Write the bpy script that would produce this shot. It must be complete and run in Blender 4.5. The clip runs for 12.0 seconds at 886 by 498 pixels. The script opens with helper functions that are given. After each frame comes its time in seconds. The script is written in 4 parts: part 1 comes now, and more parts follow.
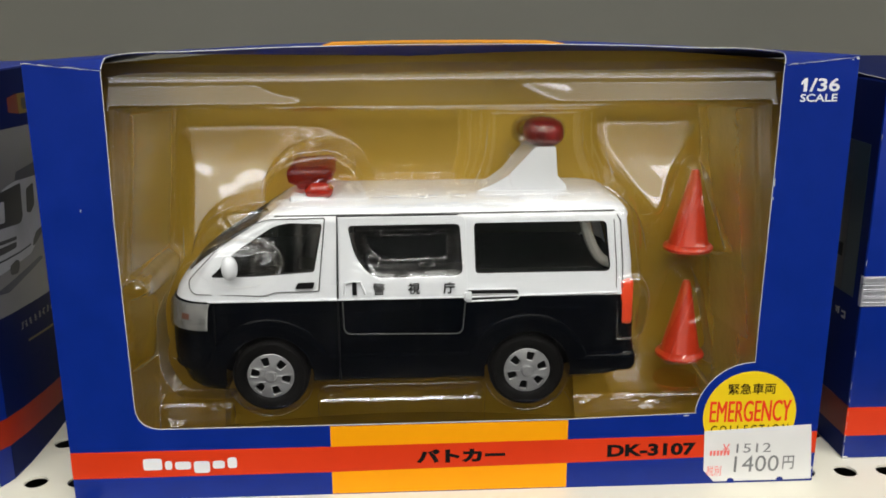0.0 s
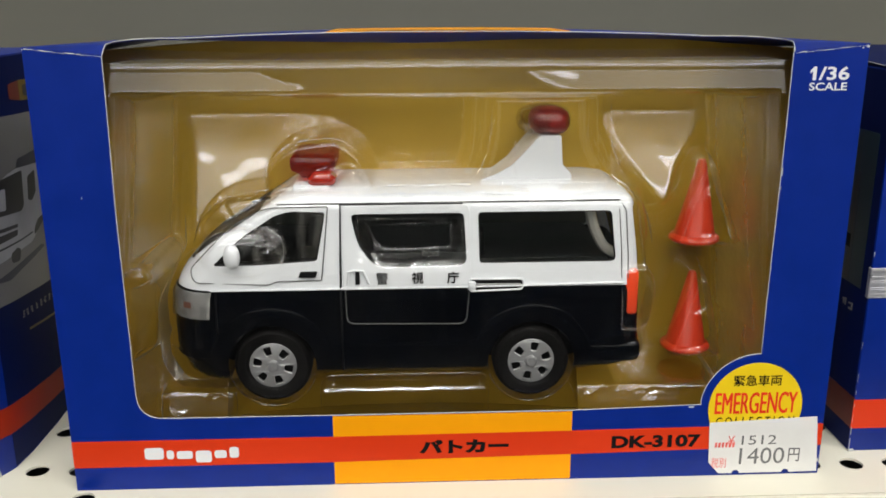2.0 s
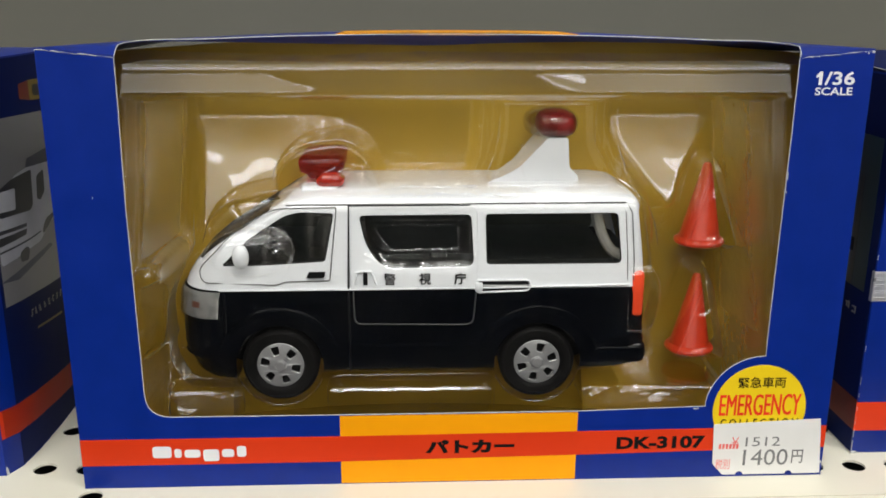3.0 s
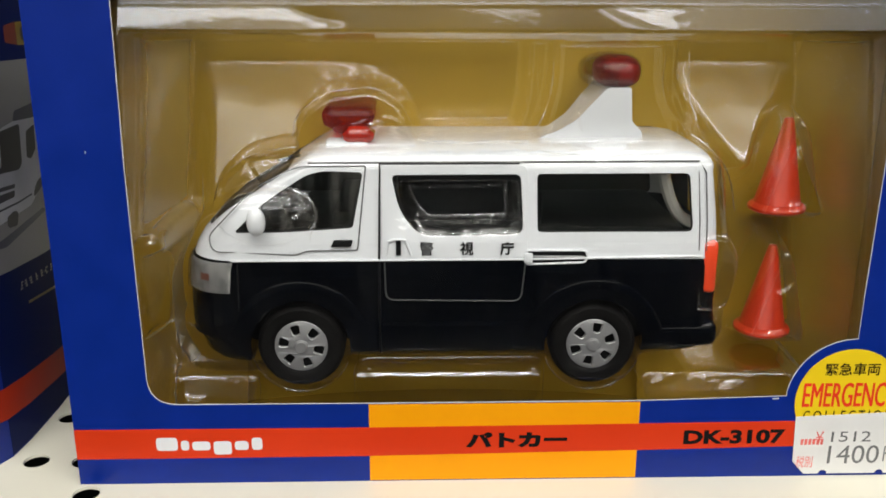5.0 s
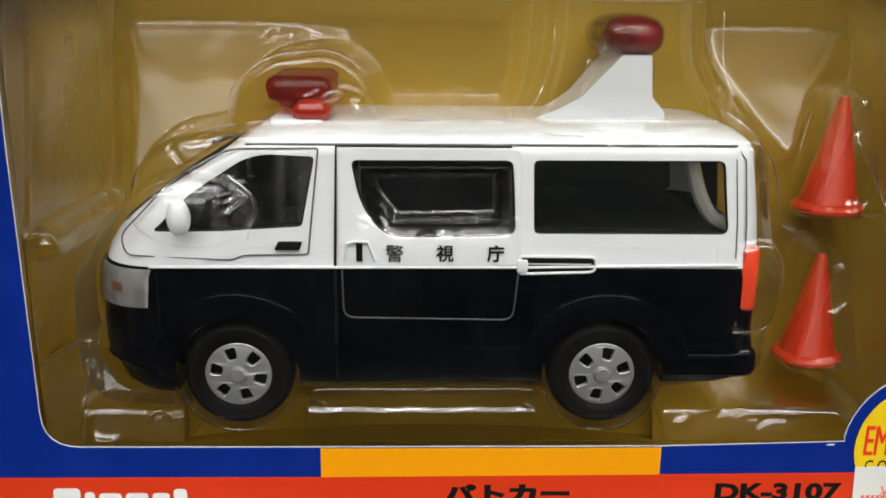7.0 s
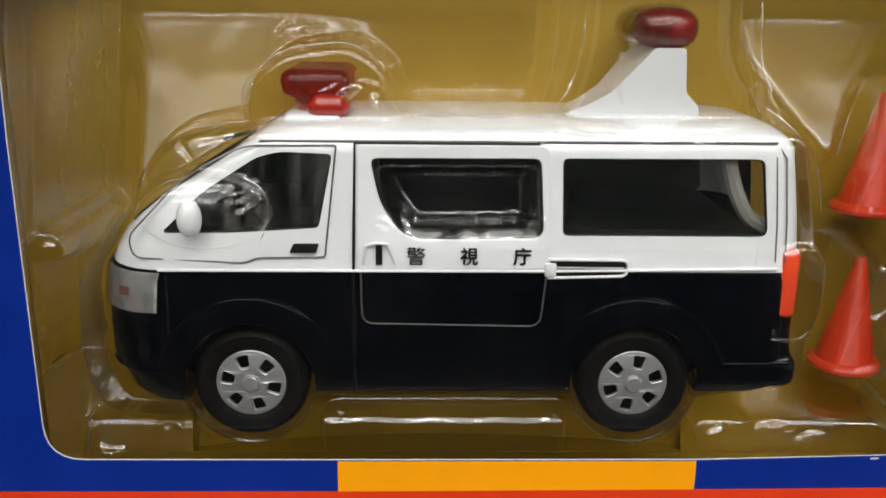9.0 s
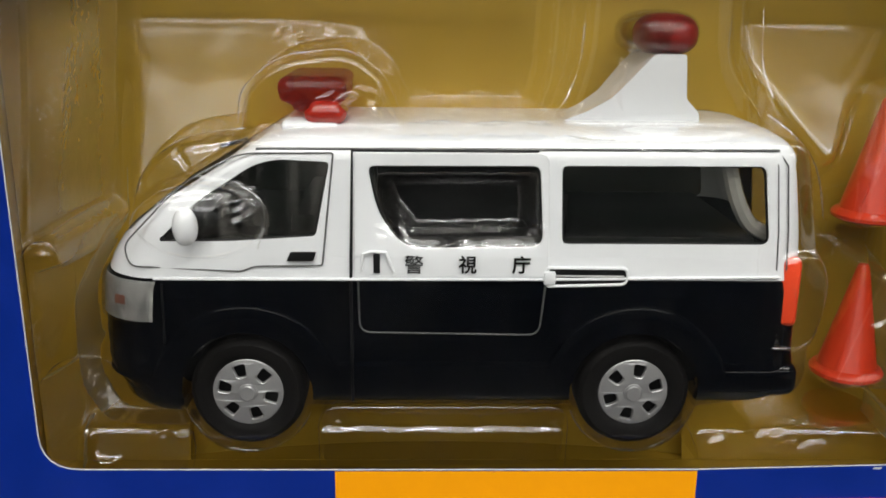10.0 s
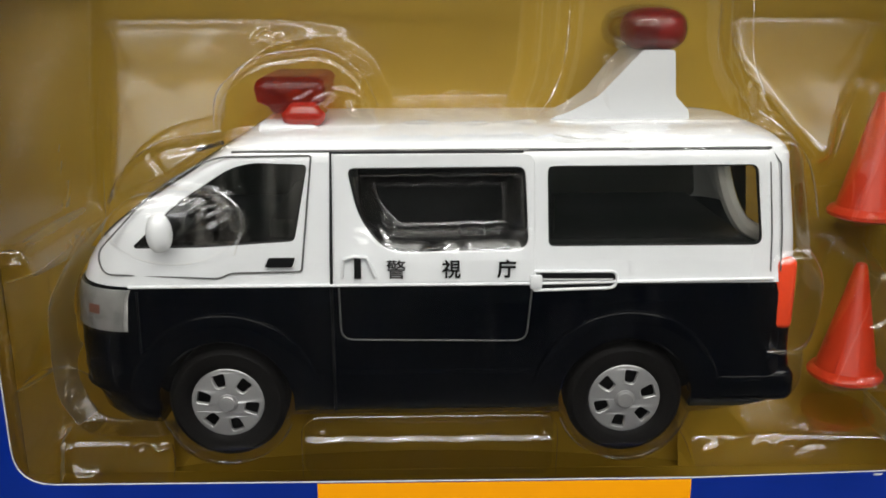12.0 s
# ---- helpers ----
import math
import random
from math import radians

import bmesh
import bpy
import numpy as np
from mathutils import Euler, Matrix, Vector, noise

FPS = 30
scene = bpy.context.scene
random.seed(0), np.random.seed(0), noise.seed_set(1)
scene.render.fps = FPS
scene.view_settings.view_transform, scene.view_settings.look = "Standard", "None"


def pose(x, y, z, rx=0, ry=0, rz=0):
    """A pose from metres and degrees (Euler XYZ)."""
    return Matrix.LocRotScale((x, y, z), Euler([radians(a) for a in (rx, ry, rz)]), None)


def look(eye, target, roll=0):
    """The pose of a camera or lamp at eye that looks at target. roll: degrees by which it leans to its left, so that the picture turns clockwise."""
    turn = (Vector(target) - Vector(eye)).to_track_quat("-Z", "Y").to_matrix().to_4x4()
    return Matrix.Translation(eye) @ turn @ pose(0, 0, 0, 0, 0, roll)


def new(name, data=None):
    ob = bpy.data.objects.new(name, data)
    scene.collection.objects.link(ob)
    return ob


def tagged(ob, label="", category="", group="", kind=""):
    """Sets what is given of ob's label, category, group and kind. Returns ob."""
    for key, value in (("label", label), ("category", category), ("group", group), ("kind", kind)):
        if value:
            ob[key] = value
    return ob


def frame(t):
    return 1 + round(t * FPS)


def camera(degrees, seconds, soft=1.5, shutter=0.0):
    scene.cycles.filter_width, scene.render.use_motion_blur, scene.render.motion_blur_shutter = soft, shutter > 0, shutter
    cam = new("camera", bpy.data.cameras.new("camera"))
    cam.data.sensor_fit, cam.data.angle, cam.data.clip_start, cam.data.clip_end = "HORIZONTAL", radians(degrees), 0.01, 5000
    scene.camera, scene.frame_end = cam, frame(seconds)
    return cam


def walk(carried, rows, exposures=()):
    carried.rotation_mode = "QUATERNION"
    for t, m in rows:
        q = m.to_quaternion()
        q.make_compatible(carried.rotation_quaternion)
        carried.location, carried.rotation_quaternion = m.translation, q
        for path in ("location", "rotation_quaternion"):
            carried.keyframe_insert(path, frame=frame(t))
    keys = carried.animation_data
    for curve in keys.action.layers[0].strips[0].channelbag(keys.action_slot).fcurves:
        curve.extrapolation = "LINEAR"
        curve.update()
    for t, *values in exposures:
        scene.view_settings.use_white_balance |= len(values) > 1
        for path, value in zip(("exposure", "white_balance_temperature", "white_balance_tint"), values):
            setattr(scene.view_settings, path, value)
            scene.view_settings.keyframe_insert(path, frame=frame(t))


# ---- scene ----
cam = camera(52.5, 12.0, soft=1.7)
PATH = [
    (0, (-0.01211, -0.22809, 0.13365), (0.0755, 1.6995, -0.3926), -0.31),
    (0.5, (-0.01248, -0.22623, 0.13241), (0.068, 1.7007, -0.3971), -0.35),
    (1, (-0.01226, -0.22424, 0.1315), (0.0641, 1.6986, -0.4132), -0.33),
    (1.5, (-0.01136, -0.22484, 0.13175), (0.0682, 1.6964, -0.4182), -0.19),
    (2, (-0.01219, -0.22623, 0.13255), (0.0678, 1.6965, -0.4122), -0.15),
    (2.5, (-0.01313, -0.22723, 0.1324), (0.0656, 1.6969, -0.4075), -0.00),
    (3, (-0.01505, -0.22774, 0.13296), (0.071, 1.6956, -0.4087), 0.22),
    (3.2, (-0.0156, -0.2277, 0.1333), (0.0683, 1.6952, -0.4101), 0.23),
    (4.8, (-0.0208, -0.2045, 0.1229), (0.0488, 1.7092, -0.4541), 0.25),
    (5, (-0.0214, -0.19795, 0.12059), (0.0367, 1.7147, -0.461), 0.23),
    (5.5, (-0.02057, -0.18246, 0.11412), (0.023, 1.7276, -0.4775), 0.32),
    (6, (-0.01783, -0.17111, 0.10985), (0.0383, 1.7418, -0.4711), 0.57),
    (6.5, (-0.01384, -0.16285, 0.10883), (0.0588, 1.7528, -0.4614), 0.77),
    (7, (-0.01504, -0.15687, 0.10599), (0.0455, 1.7655, -0.4425), 0.71),
    (7.2, (-0.0155, -0.1552, 0.1057), (0.0453, 1.7692, -0.4356), 0.83),
    (8.8, (-0.0183, -0.1487, 0.104), (0.0416, 1.7753, -0.4387), 0.65),
    (9, (-0.01856, -0.1484, 0.10376), (0.0349, 1.7751, -0.4414), 0.73),
    (9.5, (-0.01938, -0.14695, 0.10406), (0.0253, 1.7756, -0.4452), 0.78),
    (10, (-0.01779, -0.14672, 0.10462), (0.0305, 1.7776, -0.4382), 0.65),
    (10.5, (-0.01615, -0.14486, 0.10448), (0.0173, 1.7788, -0.4417), -0.10),
    (11, (-0.01452, -0.14302, 0.10303), (0.0052, 1.7827, -0.4365), -0.33),
    (11.5, (-0.01327, -0.14243, 0.10255), (0.0146, 1.7864, -0.4256), -0.23),
    (12, (-0.01398, -0.14219, 0.10328), (0.0256, 1.7849, -0.4303), -0.10),
]
walk(cam, [(t, look(eye, target, roll)) for t, eye, target, roll in PATH])

# ---- world and light: a shop's ceiling tubes over the aisle, with added uplights ----
world = bpy.data.worlds.new("shop_air")
scene.world = world
world.use_nodes = True
world.node_tree.nodes["Background"].inputs[0].default_value = (1.0, 0.97, 0.9, 1)
world.node_tree.nodes["Background"].inputs[1].default_value = 0.12


def ceiling_light(x, y, z, length, width, watts, aim=(0, 0, 0)):
    data = bpy.data.lights.new("tube_or_uplight", "AREA")
    data.shape, data.size, data.size_y, data.energy = "RECTANGLE", length, width, watts
    data.color = (1.0, 1.0, 0.985)
    ob = new("tube_or_uplight", data)
    ob.matrix_world = look((x, y, z), aim)
    return ob


for y, long, wide, watts, lean, glow in ((-0.93, 2.4, 0.12, 26, 0.2, 33), (-2.40, 4.0, 0.20, 16, 1.0, 26), (-3.90, 4.0, 0.24, 10, 2.3, 16)):
    ceiling_light(0.15, y, 1.30, long, wide, watts, (0.1, y + lean, 0))
    # Wide upward lamp added above each tube, to brighten the ceiling for reflections
    ceiling_light(0.15, y, 1.31, long, 0.8, glow, (0.15, y, 3))
scene.view_settings.exposure = 0.0

# ---- materials ----


def material(name):
    m = bpy.data.materials.new(name)
    m.use_nodes = True
    nt = m.node_tree
    return m, nt, nt.nodes["Principled BSDF"]


def node(nt, kind, **inputs):
    n = nt.nodes.new(kind)
    for key, value in inputs.items():
        n.inputs[key].default_value = value
    return n


def surface(name, colour, rough=0.5, metal=0.0, coat=0.0, vary=0.12, grain=400.0, bump=0.0, spec=0.5, fine=6000.0):
    """A painted, printed or moulded surface: colour varied at two scales, with fine relief."""
    m, nt, b = material(name)
    co = nt.nodes.new("ShaderNodeTexCoord")
    big = node(nt, "ShaderNodeTexNoise", Scale=grain * 0.12, Detail=4.0)
    small = node(nt, "ShaderNodeTexNoise", Scale=fine, Detail=3.0)
    nt.links.new(co.outputs["Object"], big.inputs["Vector"])
    nt.links.new(co.outputs["Object"], small.inputs["Vector"])
    add = nt.nodes.new("ShaderNodeMath")
    add.operation = "MULTIPLY_ADD"
    add.inputs[1].default_value = 0.35
    nt.links.new(small.outputs["Fac"], add.inputs[0])
    nt.links.new(big.outputs["Fac"], add.inputs[2])
    ramp = nt.nodes.new("ShaderNodeMapRange")
    ramp.inputs["From Min"].default_value, ramp.inputs["From Max"].default_value = 0.35, 1.0
    ramp.inputs["To Min"].default_value, ramp.inputs["To Max"].default_value = 1 - vary, 1 + vary
    nt.links.new(add.outputs[0], ramp.inputs["Value"])
    mul = nt.nodes.new("ShaderNodeVectorMath")
    mul.operation = "SCALE"
    mul.inputs[0].default_value = colour
    nt.links.new(ramp.outputs[0], mul.inputs["Scale"])
    nt.links.new(mul.outputs[0], b.inputs["Base Color"])
    rr = nt.nodes.new("ShaderNodeMapRange")
    rr.inputs["To Min"].default_value, rr.inputs["To Max"].default_value = rough * 0.8, min(1, rough * 1.25)
    nt.links.new(big.outputs["Fac"], rr.inputs["Value"])
    nt.links.new(rr.outputs[0], b.inputs["Roughness"])
    b.inputs["Metallic"].default_value = metal
    b.inputs["Coat Weight"].default_value = coat
    b.inputs["Coat Roughness"].default_value = 0.12
    b.inputs["Specular IOR Level"].default_value = spec
    if bump:
        bp = node(nt, "ShaderNodeBump", Strength=1.0, Distance=bump)
        nt.links.new(add.outputs[0], bp.inputs["Height"])
        nt.links.new(bp.outputs[0], b.inputs["Normal"])
    return m


def clear(name, tint, gloss=1.0, rough=0.04, wobble=0.0, ior=1.5, haze=0.0, most=0.4, milk=0.0):
    """Thin clear plastic or glass: passes light straight, tinted, and reflects by Fresnel; haze: the share of a soft,
    cloudy gloss; milk: the most of a white veil painted in upright streaks, for reflected haze.
    """
    m, nt, b = material(name)
    nt.nodes.remove(b)
    out = nt.nodes["Material Output"]
    tr = node(nt, "ShaderNodeBsdfTransparent", Color=(*tint, 1))
    gl = node(nt, "ShaderNodeBsdfGlossy", Color=(1, 1, 1, 1), Roughness=rough)
    hz = node(nt, "ShaderNodeBsdfGlossy", Color=(1, 1, 1, 1), Roughness=max(0.16, 2 * rough))
    both = node(nt, "ShaderNodeMixShader", Fac=haze)
    nt.links.new(gl.outputs[0], both.inputs[1])
    nt.links.new(hz.outputs[0], both.inputs[2])
    fr = node(nt, "ShaderNodeFresnel", IOR=ior)
    k = nt.nodes.new("ShaderNodeMath")
    k.operation = "MULTIPLY"
    k.use_clamp = True
    k.inputs[1].default_value = gloss
    mix = nt.nodes.new("ShaderNodeMixShader")
    nt.links.new(fr.outputs[0], k.inputs[0])
    top = nt.nodes.new("ShaderNodeMath")
    top.operation = "MINIMUM"
    top.inputs[1].default_value = most
    nt.links.new(k.outputs[0], top.inputs[0])
    nt.links.new(top.outputs[0], mix.inputs[0])
    nt.links.new(tr.outputs[0], mix.inputs[1])
    nt.links.new(both.outputs[0], mix.inputs[2])
    nt.links.new(mix.outputs[0], out.inputs[0])
    if milk:
        co = nt.nodes.new("ShaderNodeTexCoord")
        mp = node(nt, "ShaderNodeMapping", Scale=(230.0, 120.0, 45.0))
        streak = node(nt, "ShaderNodeTexNoise", Scale=1.0, Detail=4.0, Distortion=0.6)
        share = nt.nodes.new("ShaderNodeMapRange")
        share.inputs["From Min"].default_value, share.inputs["From Max"].default_value = 0.48, 0.78
        share.inputs["To Min"].default_value, share.inputs["To Max"].default_value = 0.0, milk
        white = node(nt, "ShaderNodeBsdfDiffuse", Color=(0.9, 0.88, 0.84, 1))
        last = nt.nodes.new("ShaderNodeMixShader")
        nt.links.new(co.outputs["Object"], mp.inputs["Vector"])
        nt.links.new(mp.outputs[0], streak.inputs["Vector"])
        nt.links.new(streak.outputs["Fac"], share.inputs["Value"])
        nt.links.new(share.outputs[0], last.inputs[0])
        nt.links.new(mix.outputs[0], last.inputs[1])
        nt.links.new(white.outputs[0], last.inputs[2])
        nt.links.new(last.outputs[0], out.inputs[0])
    if wobble:
        co = nt.nodes.new("ShaderNodeTexCoord")
        nz = node(nt, "ShaderNodeTexNoise", Scale=160.0, Detail=3.0)
        bp = node(nt, "ShaderNodeBump", Strength=1.0, Distance=wobble)
        nt.links.new(co.outputs["Object"], nz.inputs["Vector"])
        nt.links.new(nz.outputs["Fac"], bp.inputs["Height"])
        for to in (gl, hz, fr):
            nt.links.new(bp.outputs[0], to.inputs["Normal"])
    return m


BLUE = surface("blue_printed_card", (0.0003, 0.0155, 0.188), 0.38, spec=0.3, coat=0.0, vary=0.13, grain=900, fine=2600, bump=0.00005)
RED = surface("orange_red_ink", (0.56, 0.034, 0.006), 0.36, spec=0.25, coat=0.0, vary=0.06)
ORANGE = surface("orange_yellow_ink", (0.77, 0.295, 0.002), 0.4, spec=0.15, coat=0.0, vary=0.06)
YELLOW = surface("yellow_ink", (0.74, 0.52, 0.008), 0.36, coat=0.1, vary=0.06)
BLACK_INK = surface("black_ink", (0.006, 0.006, 0.006), 0.6, spec=0.08)
WHITE_INK = surface("white_ink", (0.66, 0.66, 0.67), 0.4, vary=0.05)
RED_INK = surface("red_ink", (0.7, 0.03, 0.01), 0.4)
PINK_INK = surface("faded_red_ink", (0.75, 0.14, 0.12), 0.5)
GREY_INK = surface("thin_grey_ink", (0.16, 0.16, 0.16), 0.5)
RAW_EDGE = surface("raw_card_edge", (0.45, 0.45, 0.44), 0.8, bump=0.00005)
PAPER = surface("label_paper", (0.63, 0.62, 0.6), 0.6, vary=0.06, bump=0.00002)
GOLD = surface("mustard_card", (0.40, 0.25, 0.022), 0.45, vary=0.12, grain=250, bump=0.00003)
SHELF = surface("white_shelf_enamel", (0.66, 0.63, 0.52), 0.4, vary=0.05, grain=120)
GREY = surface("grey_back_panel", (0.092, 0.089, 0.074), 0.5, vary=0.06, grain=60)
BODY_WHITE = surface("white_diecast_paint", (0.84, 0.86, 0.89), 0.22, coat=0.6, vary=0.03)
BODY_BLACK = surface("blue_black_diecast_paint", (0.0004, 0.0009, 0.0025), 0.08, spec=0.26, coat=0.06, vary=0.1)
TRIM_BLACK = surface("black_plastic", (0.006, 0.006, 0.007), 0.4, vary=0.1, spec=0.25)
INTERIOR = surface("dark_grey_interior_plastic", (0.005, 0.005, 0.005), 0.45, vary=0.15, spec=0.2)
RUBBER = surface("black_rubber", (0.005, 0.0045, 0.0045), 0.6, vary=0.15, bump=0.00003, spec=0.1)
SILVER = surface("silver_painted_plastic", (0.46, 0.46, 0.47), 0.35, metal=0.6, vary=0.05)
BEAD = surface("grey_line_paint", (0.1, 0.1, 0.1), 0.3, vary=0.2)
LENS_RED = clear("red_lamp_plastic", (0.74, 0.2, 0.17), 0.7, 0.2, 0.0, 1.5, 0.2)
LENS_BRIGHT = surface("bright_red_lamp_plastic", (0.44, 0.022, 0.009), 0.15, coat=0.8, vary=0.15)
LENS_DARK = surface("deep_red_lamp_plastic", (0.2, 0.011, 0.008), 0.34, coat=0.0, vary=0.15)
TAIL = surface("red_tail_paint", (0.85, 0.07, 0.02), 0.3, coat=0.3)
CONE = surface("orange_red_soft_plastic", (0.62, 0.046, 0.014), 0.32, spec=0.3, coat=0.08, vary=0.08)
LAMP_LENS = clear("headlight_lens", (0.88, 0.88, 0.89), 2.0, 0.1, 0.0001, 1.5, 0.5)
INDICATOR = surface("faint_orange_indicator", (0.55, 0.24, 0.16), 0.3, vary=0.2)
LAMP_GREY = surface("milky_headlight", (0.7, 0.7, 0.67), 0.2, coat=0.6, vary=0.4, grain=3000)
# Blue card with shade put into the colour, for the neighbours' dark faces
SHADED_BLUE = surface("shade_darkened_blue_card", (0.001, 0.006, 0.055), 0.5, spec=0.08, vary=0.3, grain=120)
PHOTO_GREY = surface("grey_printed_photo", (0.19, 0.183, 0.175), 0.35, vary=0.2, grain=200)
PHOTO_WHITE = surface("pale_printed_photo", (0.44, 0.44, 0.45), 0.35, vary=0.3, grain=500)
PHOTO_DARK = surface("dark_printed_photo", (0.012, 0.012, 0.013), 0.35)
# Stripe red with the shade of the gap put into it
SHADED_RED = surface("shade_darkened_red_ink", (0.33, 0.022, 0.005), 0.4, spec=0.15, vary=0.15)
DULL_RED = surface("dark_red_print_and_shade", (0.12, 0.012, 0.004), 0.4, vary=0.2)
DULL_YELLOW = surface("dull_yellow_printed_photo", (0.15, 0.1, 0.008), 0.4, vary=0.2)
PHOTO_BLUE = surface("blue_printed_photo", (0.03, 0.032, 0.05), 0.35)
TEAL = surface("teal_printed_photo", (0.012, 0.026, 0.032), 0.35, vary=0.3)
FOIL = surface("silver_tape", (0.46, 0.46, 0.49), 0.28, metal=0.6, vary=0.25, grain=900)
CEILING = surface("ceiling_board", (0.75, 0.74, 0.7), 0.9)
FLOORING = surface("unseen_dark_floor", (0.008, 0.0075, 0.007), 0.6)
SIDE_WALL = surface("unseen_pale_side", (0.6, 0.58, 0.53), 0.8, vary=0.3, grain=30)
DARK_WALL = surface("goods_wall", (0.10, 0.12, 0.122), 0.8, vary=0.3, grain=30)
BLISTER = clear("clear_blister_plastic", (0.975, 0.97, 0.955), 2.3, 0.016, 0.00003, 1.5, 0.4, 0.28, 0.004)
CARD_VIEW = surface("dim_card_brown", (0.05, 0.042, 0.028), 0.15, vary=0.2)
GLINT_EDGE = clear("glossy_blister_edge", (0.985, 0.98, 0.965), 7.0, 0.08, 0.0002, 1.5, 0.5, 0.42)
WALL = clear("drawn_blister_wall", (0.965, 0.96, 0.945), 2.2, 0.3, 0.0001, 1.5, 0.3, 0.3)
# Cab pane with the pale veil of a reflection mixed into it
VEILED_PANE = clear("veiled_cab_window_plastic", (0.82, 0.79, 0.74), 1.0, 0.03, milk=0.07)
PANE = clear("clear_window_plastic", (0.86, 0.85, 0.82), 1.0, 0.03)


# ---- builders; all sizes below are in millimetres ----
MM = 0.001


def finish(mesh, mat, smooth=35):
    mesh.materials.clear()
    mesh.materials.append(mat)
    for p in mesh.polygons:
        p.use_smooth = True
    mesh.set_sharp_from_angle(angle=radians(smooth))
    return mesh


def hang(ob, parent):
    ob.parent = parent
    at = parent.matrix_world.copy() if parent.parent is None else Matrix()
    ob.matrix_parent_inverse = Matrix.Translation(-at.translation) if parent.parent is None else Matrix()
    return ob


def thing(name, x, y, z, label, category, group="", kind=""):
    ob = new(name)
    ob.empty_display_size = 0.005
    ob.location = (x * MM, y * MM, z * MM)
    ob.matrix_world = Matrix.Translation(ob.location)
    return tagged(ob, label, category, group, kind)


def part(name, bm, mat, parent=None, label="", smooth=35):
    """Links a bmesh (in mm, world axes) or a ready mesh as one object under parent."""
    if isinstance(bm, bpy.types.Mesh):
        mesh = bm
    else:
        bmesh.ops.recalc_face_normals(bm, faces=bm.faces)
        mesh = bpy.data.meshes.new(name)
        bm.to_mesh(mesh)
        bm.free()
        mesh.transform(Matrix.Scale(MM, 4))
    finish(mesh, mat, smooth)
    ob = new(name, mesh)
    if parent:
        hang(ob, parent)
    if label:
        ob["label"] = label
    return ob


def box(x0, x1, y0, y1, z0, z1, bevel=0.0, seg=2):
    bm = bmesh.new()
    bmesh.ops.create_cube(bm, size=1.0)
    for v in bm.verts:
        v.co = ((x0 + x1) / 2 + v.co.x * (x1 - x0), (y0 + y1) / 2 + v.co.y * (y1 - y0), (z0 + z1) / 2 + v.co.z * (z1 - z0))
    if bevel:
        bmesh.ops.bevel(bm, geom=bm.edges[:], offset=bevel, segments=seg, profile=0.5, affect="EDGES")
    return bm


def rounded(points, radius, seg=6):
    """A closed outline with its corners rounded; radius one number or one a corner."""
    out, n = [], len(points)
    for i, p in enumerate(points):
        r = radius[i] if isinstance(radius, (list, tuple)) else radius
        p, a, b = Vector(p), Vector(points[i - 1]), Vector(points[(i + 1) % n])
        u, v = a - p, b - p
        cut = min(r, u.length * 0.45, v.length * 0.45)
        if cut < 0.01:
            out.append(tuple(p))
            continue
        s, e = p + u.normalized() * cut, p + v.normalized() * cut
        for k in range(seg + 1):
            f = k / seg
            out.append(tuple((1 - f) ** 2 * s + 2 * f * (1 - f) * p + f * f * e))
    return out


def oval(cx, cz, rx, rz, n=32, a0=0.0):
    return [(cx + rx * math.cos(a0 + 2 * math.pi * k / n), cz + rz * math.sin(a0 + 2 * math.pi * k / n)) for k in range(n)]


def baked(ob):
    bpy.context.view_layer.update()
    mesh = bpy.data.meshes.new_from_object(ob.evaluated_get(bpy.context.evaluated_depsgraph_get()))
    data = ob.data
    bpy.data.objects.remove(ob)
    if isinstance(data, bpy.types.Curve):
        bpy.data.curves.remove(data)
    return mesh


def sheet(loops, thick, bevel=0.0):
    """A flat plate from outlines (the first outer, the rest holes), in the plane (u, v), thick along w, from 0 up; a Mesh in mm."""
    data = bpy.data.curves.new("outline", "CURVE")
    data.dimensions, data.fill_mode = "2D", "BOTH"
    data.extrude, data.bevel_depth, data.bevel_resolution, data.offset = thick / 2 - bevel, bevel, 1, -bevel
    for loop in loops:
        s = data.splines.new("POLY")
        s.points.add(len(loop) - 1)
        s.use_cyclic_u = True
        for q, (u, v) in zip(s.points, loop):
            q.co = (u, v, 0, 1)
    mesh = baked(new("outline", data))
    mesh.transform(Matrix.Translation((0, 0, thick / 2)))
    return mesh


def facing(mesh, y):
    """Turns a sheet (u, v, w) to face the aisle: x = u, z = v, its face w mm before y."""
    m = Matrix(((1, 0, 0, 0), (0, 0, -1, y), (0, 1, 0, 0), (0, 0, 0, 1)))
    mesh.transform(m)
    mesh.transform(Matrix.Scale(MM, 4))
    return mesh


def letters(text, x0, x1, z0, z1, bold=0.0, thick=0.05, shear=0.0):
    """Text of the built-in font, fitted to a rectangle; a Mesh in mm in the plane (u, v)."""
    data = bpy.data.curves.new("letters", "FONT")
    data.body, data.size, data.offset, data.shear = text, 10.0, bold, shear
    data.resolution_u = 3
    mesh = baked(new("letters", data))
    co = np.empty(len(mesh.vertices) * 3)
    mesh.vertices.foreach_get("co", co)
    co = co.reshape(-1, 3)
    lo, hi = co.min(0), co.max(0)
    co[:, 0] = x0 + (co[:, 0] - lo[0]) * (x1 - x0) / (hi[0] - lo[0])
    co[:, 1] = z0 + (co[:, 1] - lo[1]) * (z1 - z0) / (hi[1] - lo[1])
    co[:, 2] = thick
    mesh.vertices.foreach_set("co", co.ravel())
    return mesh


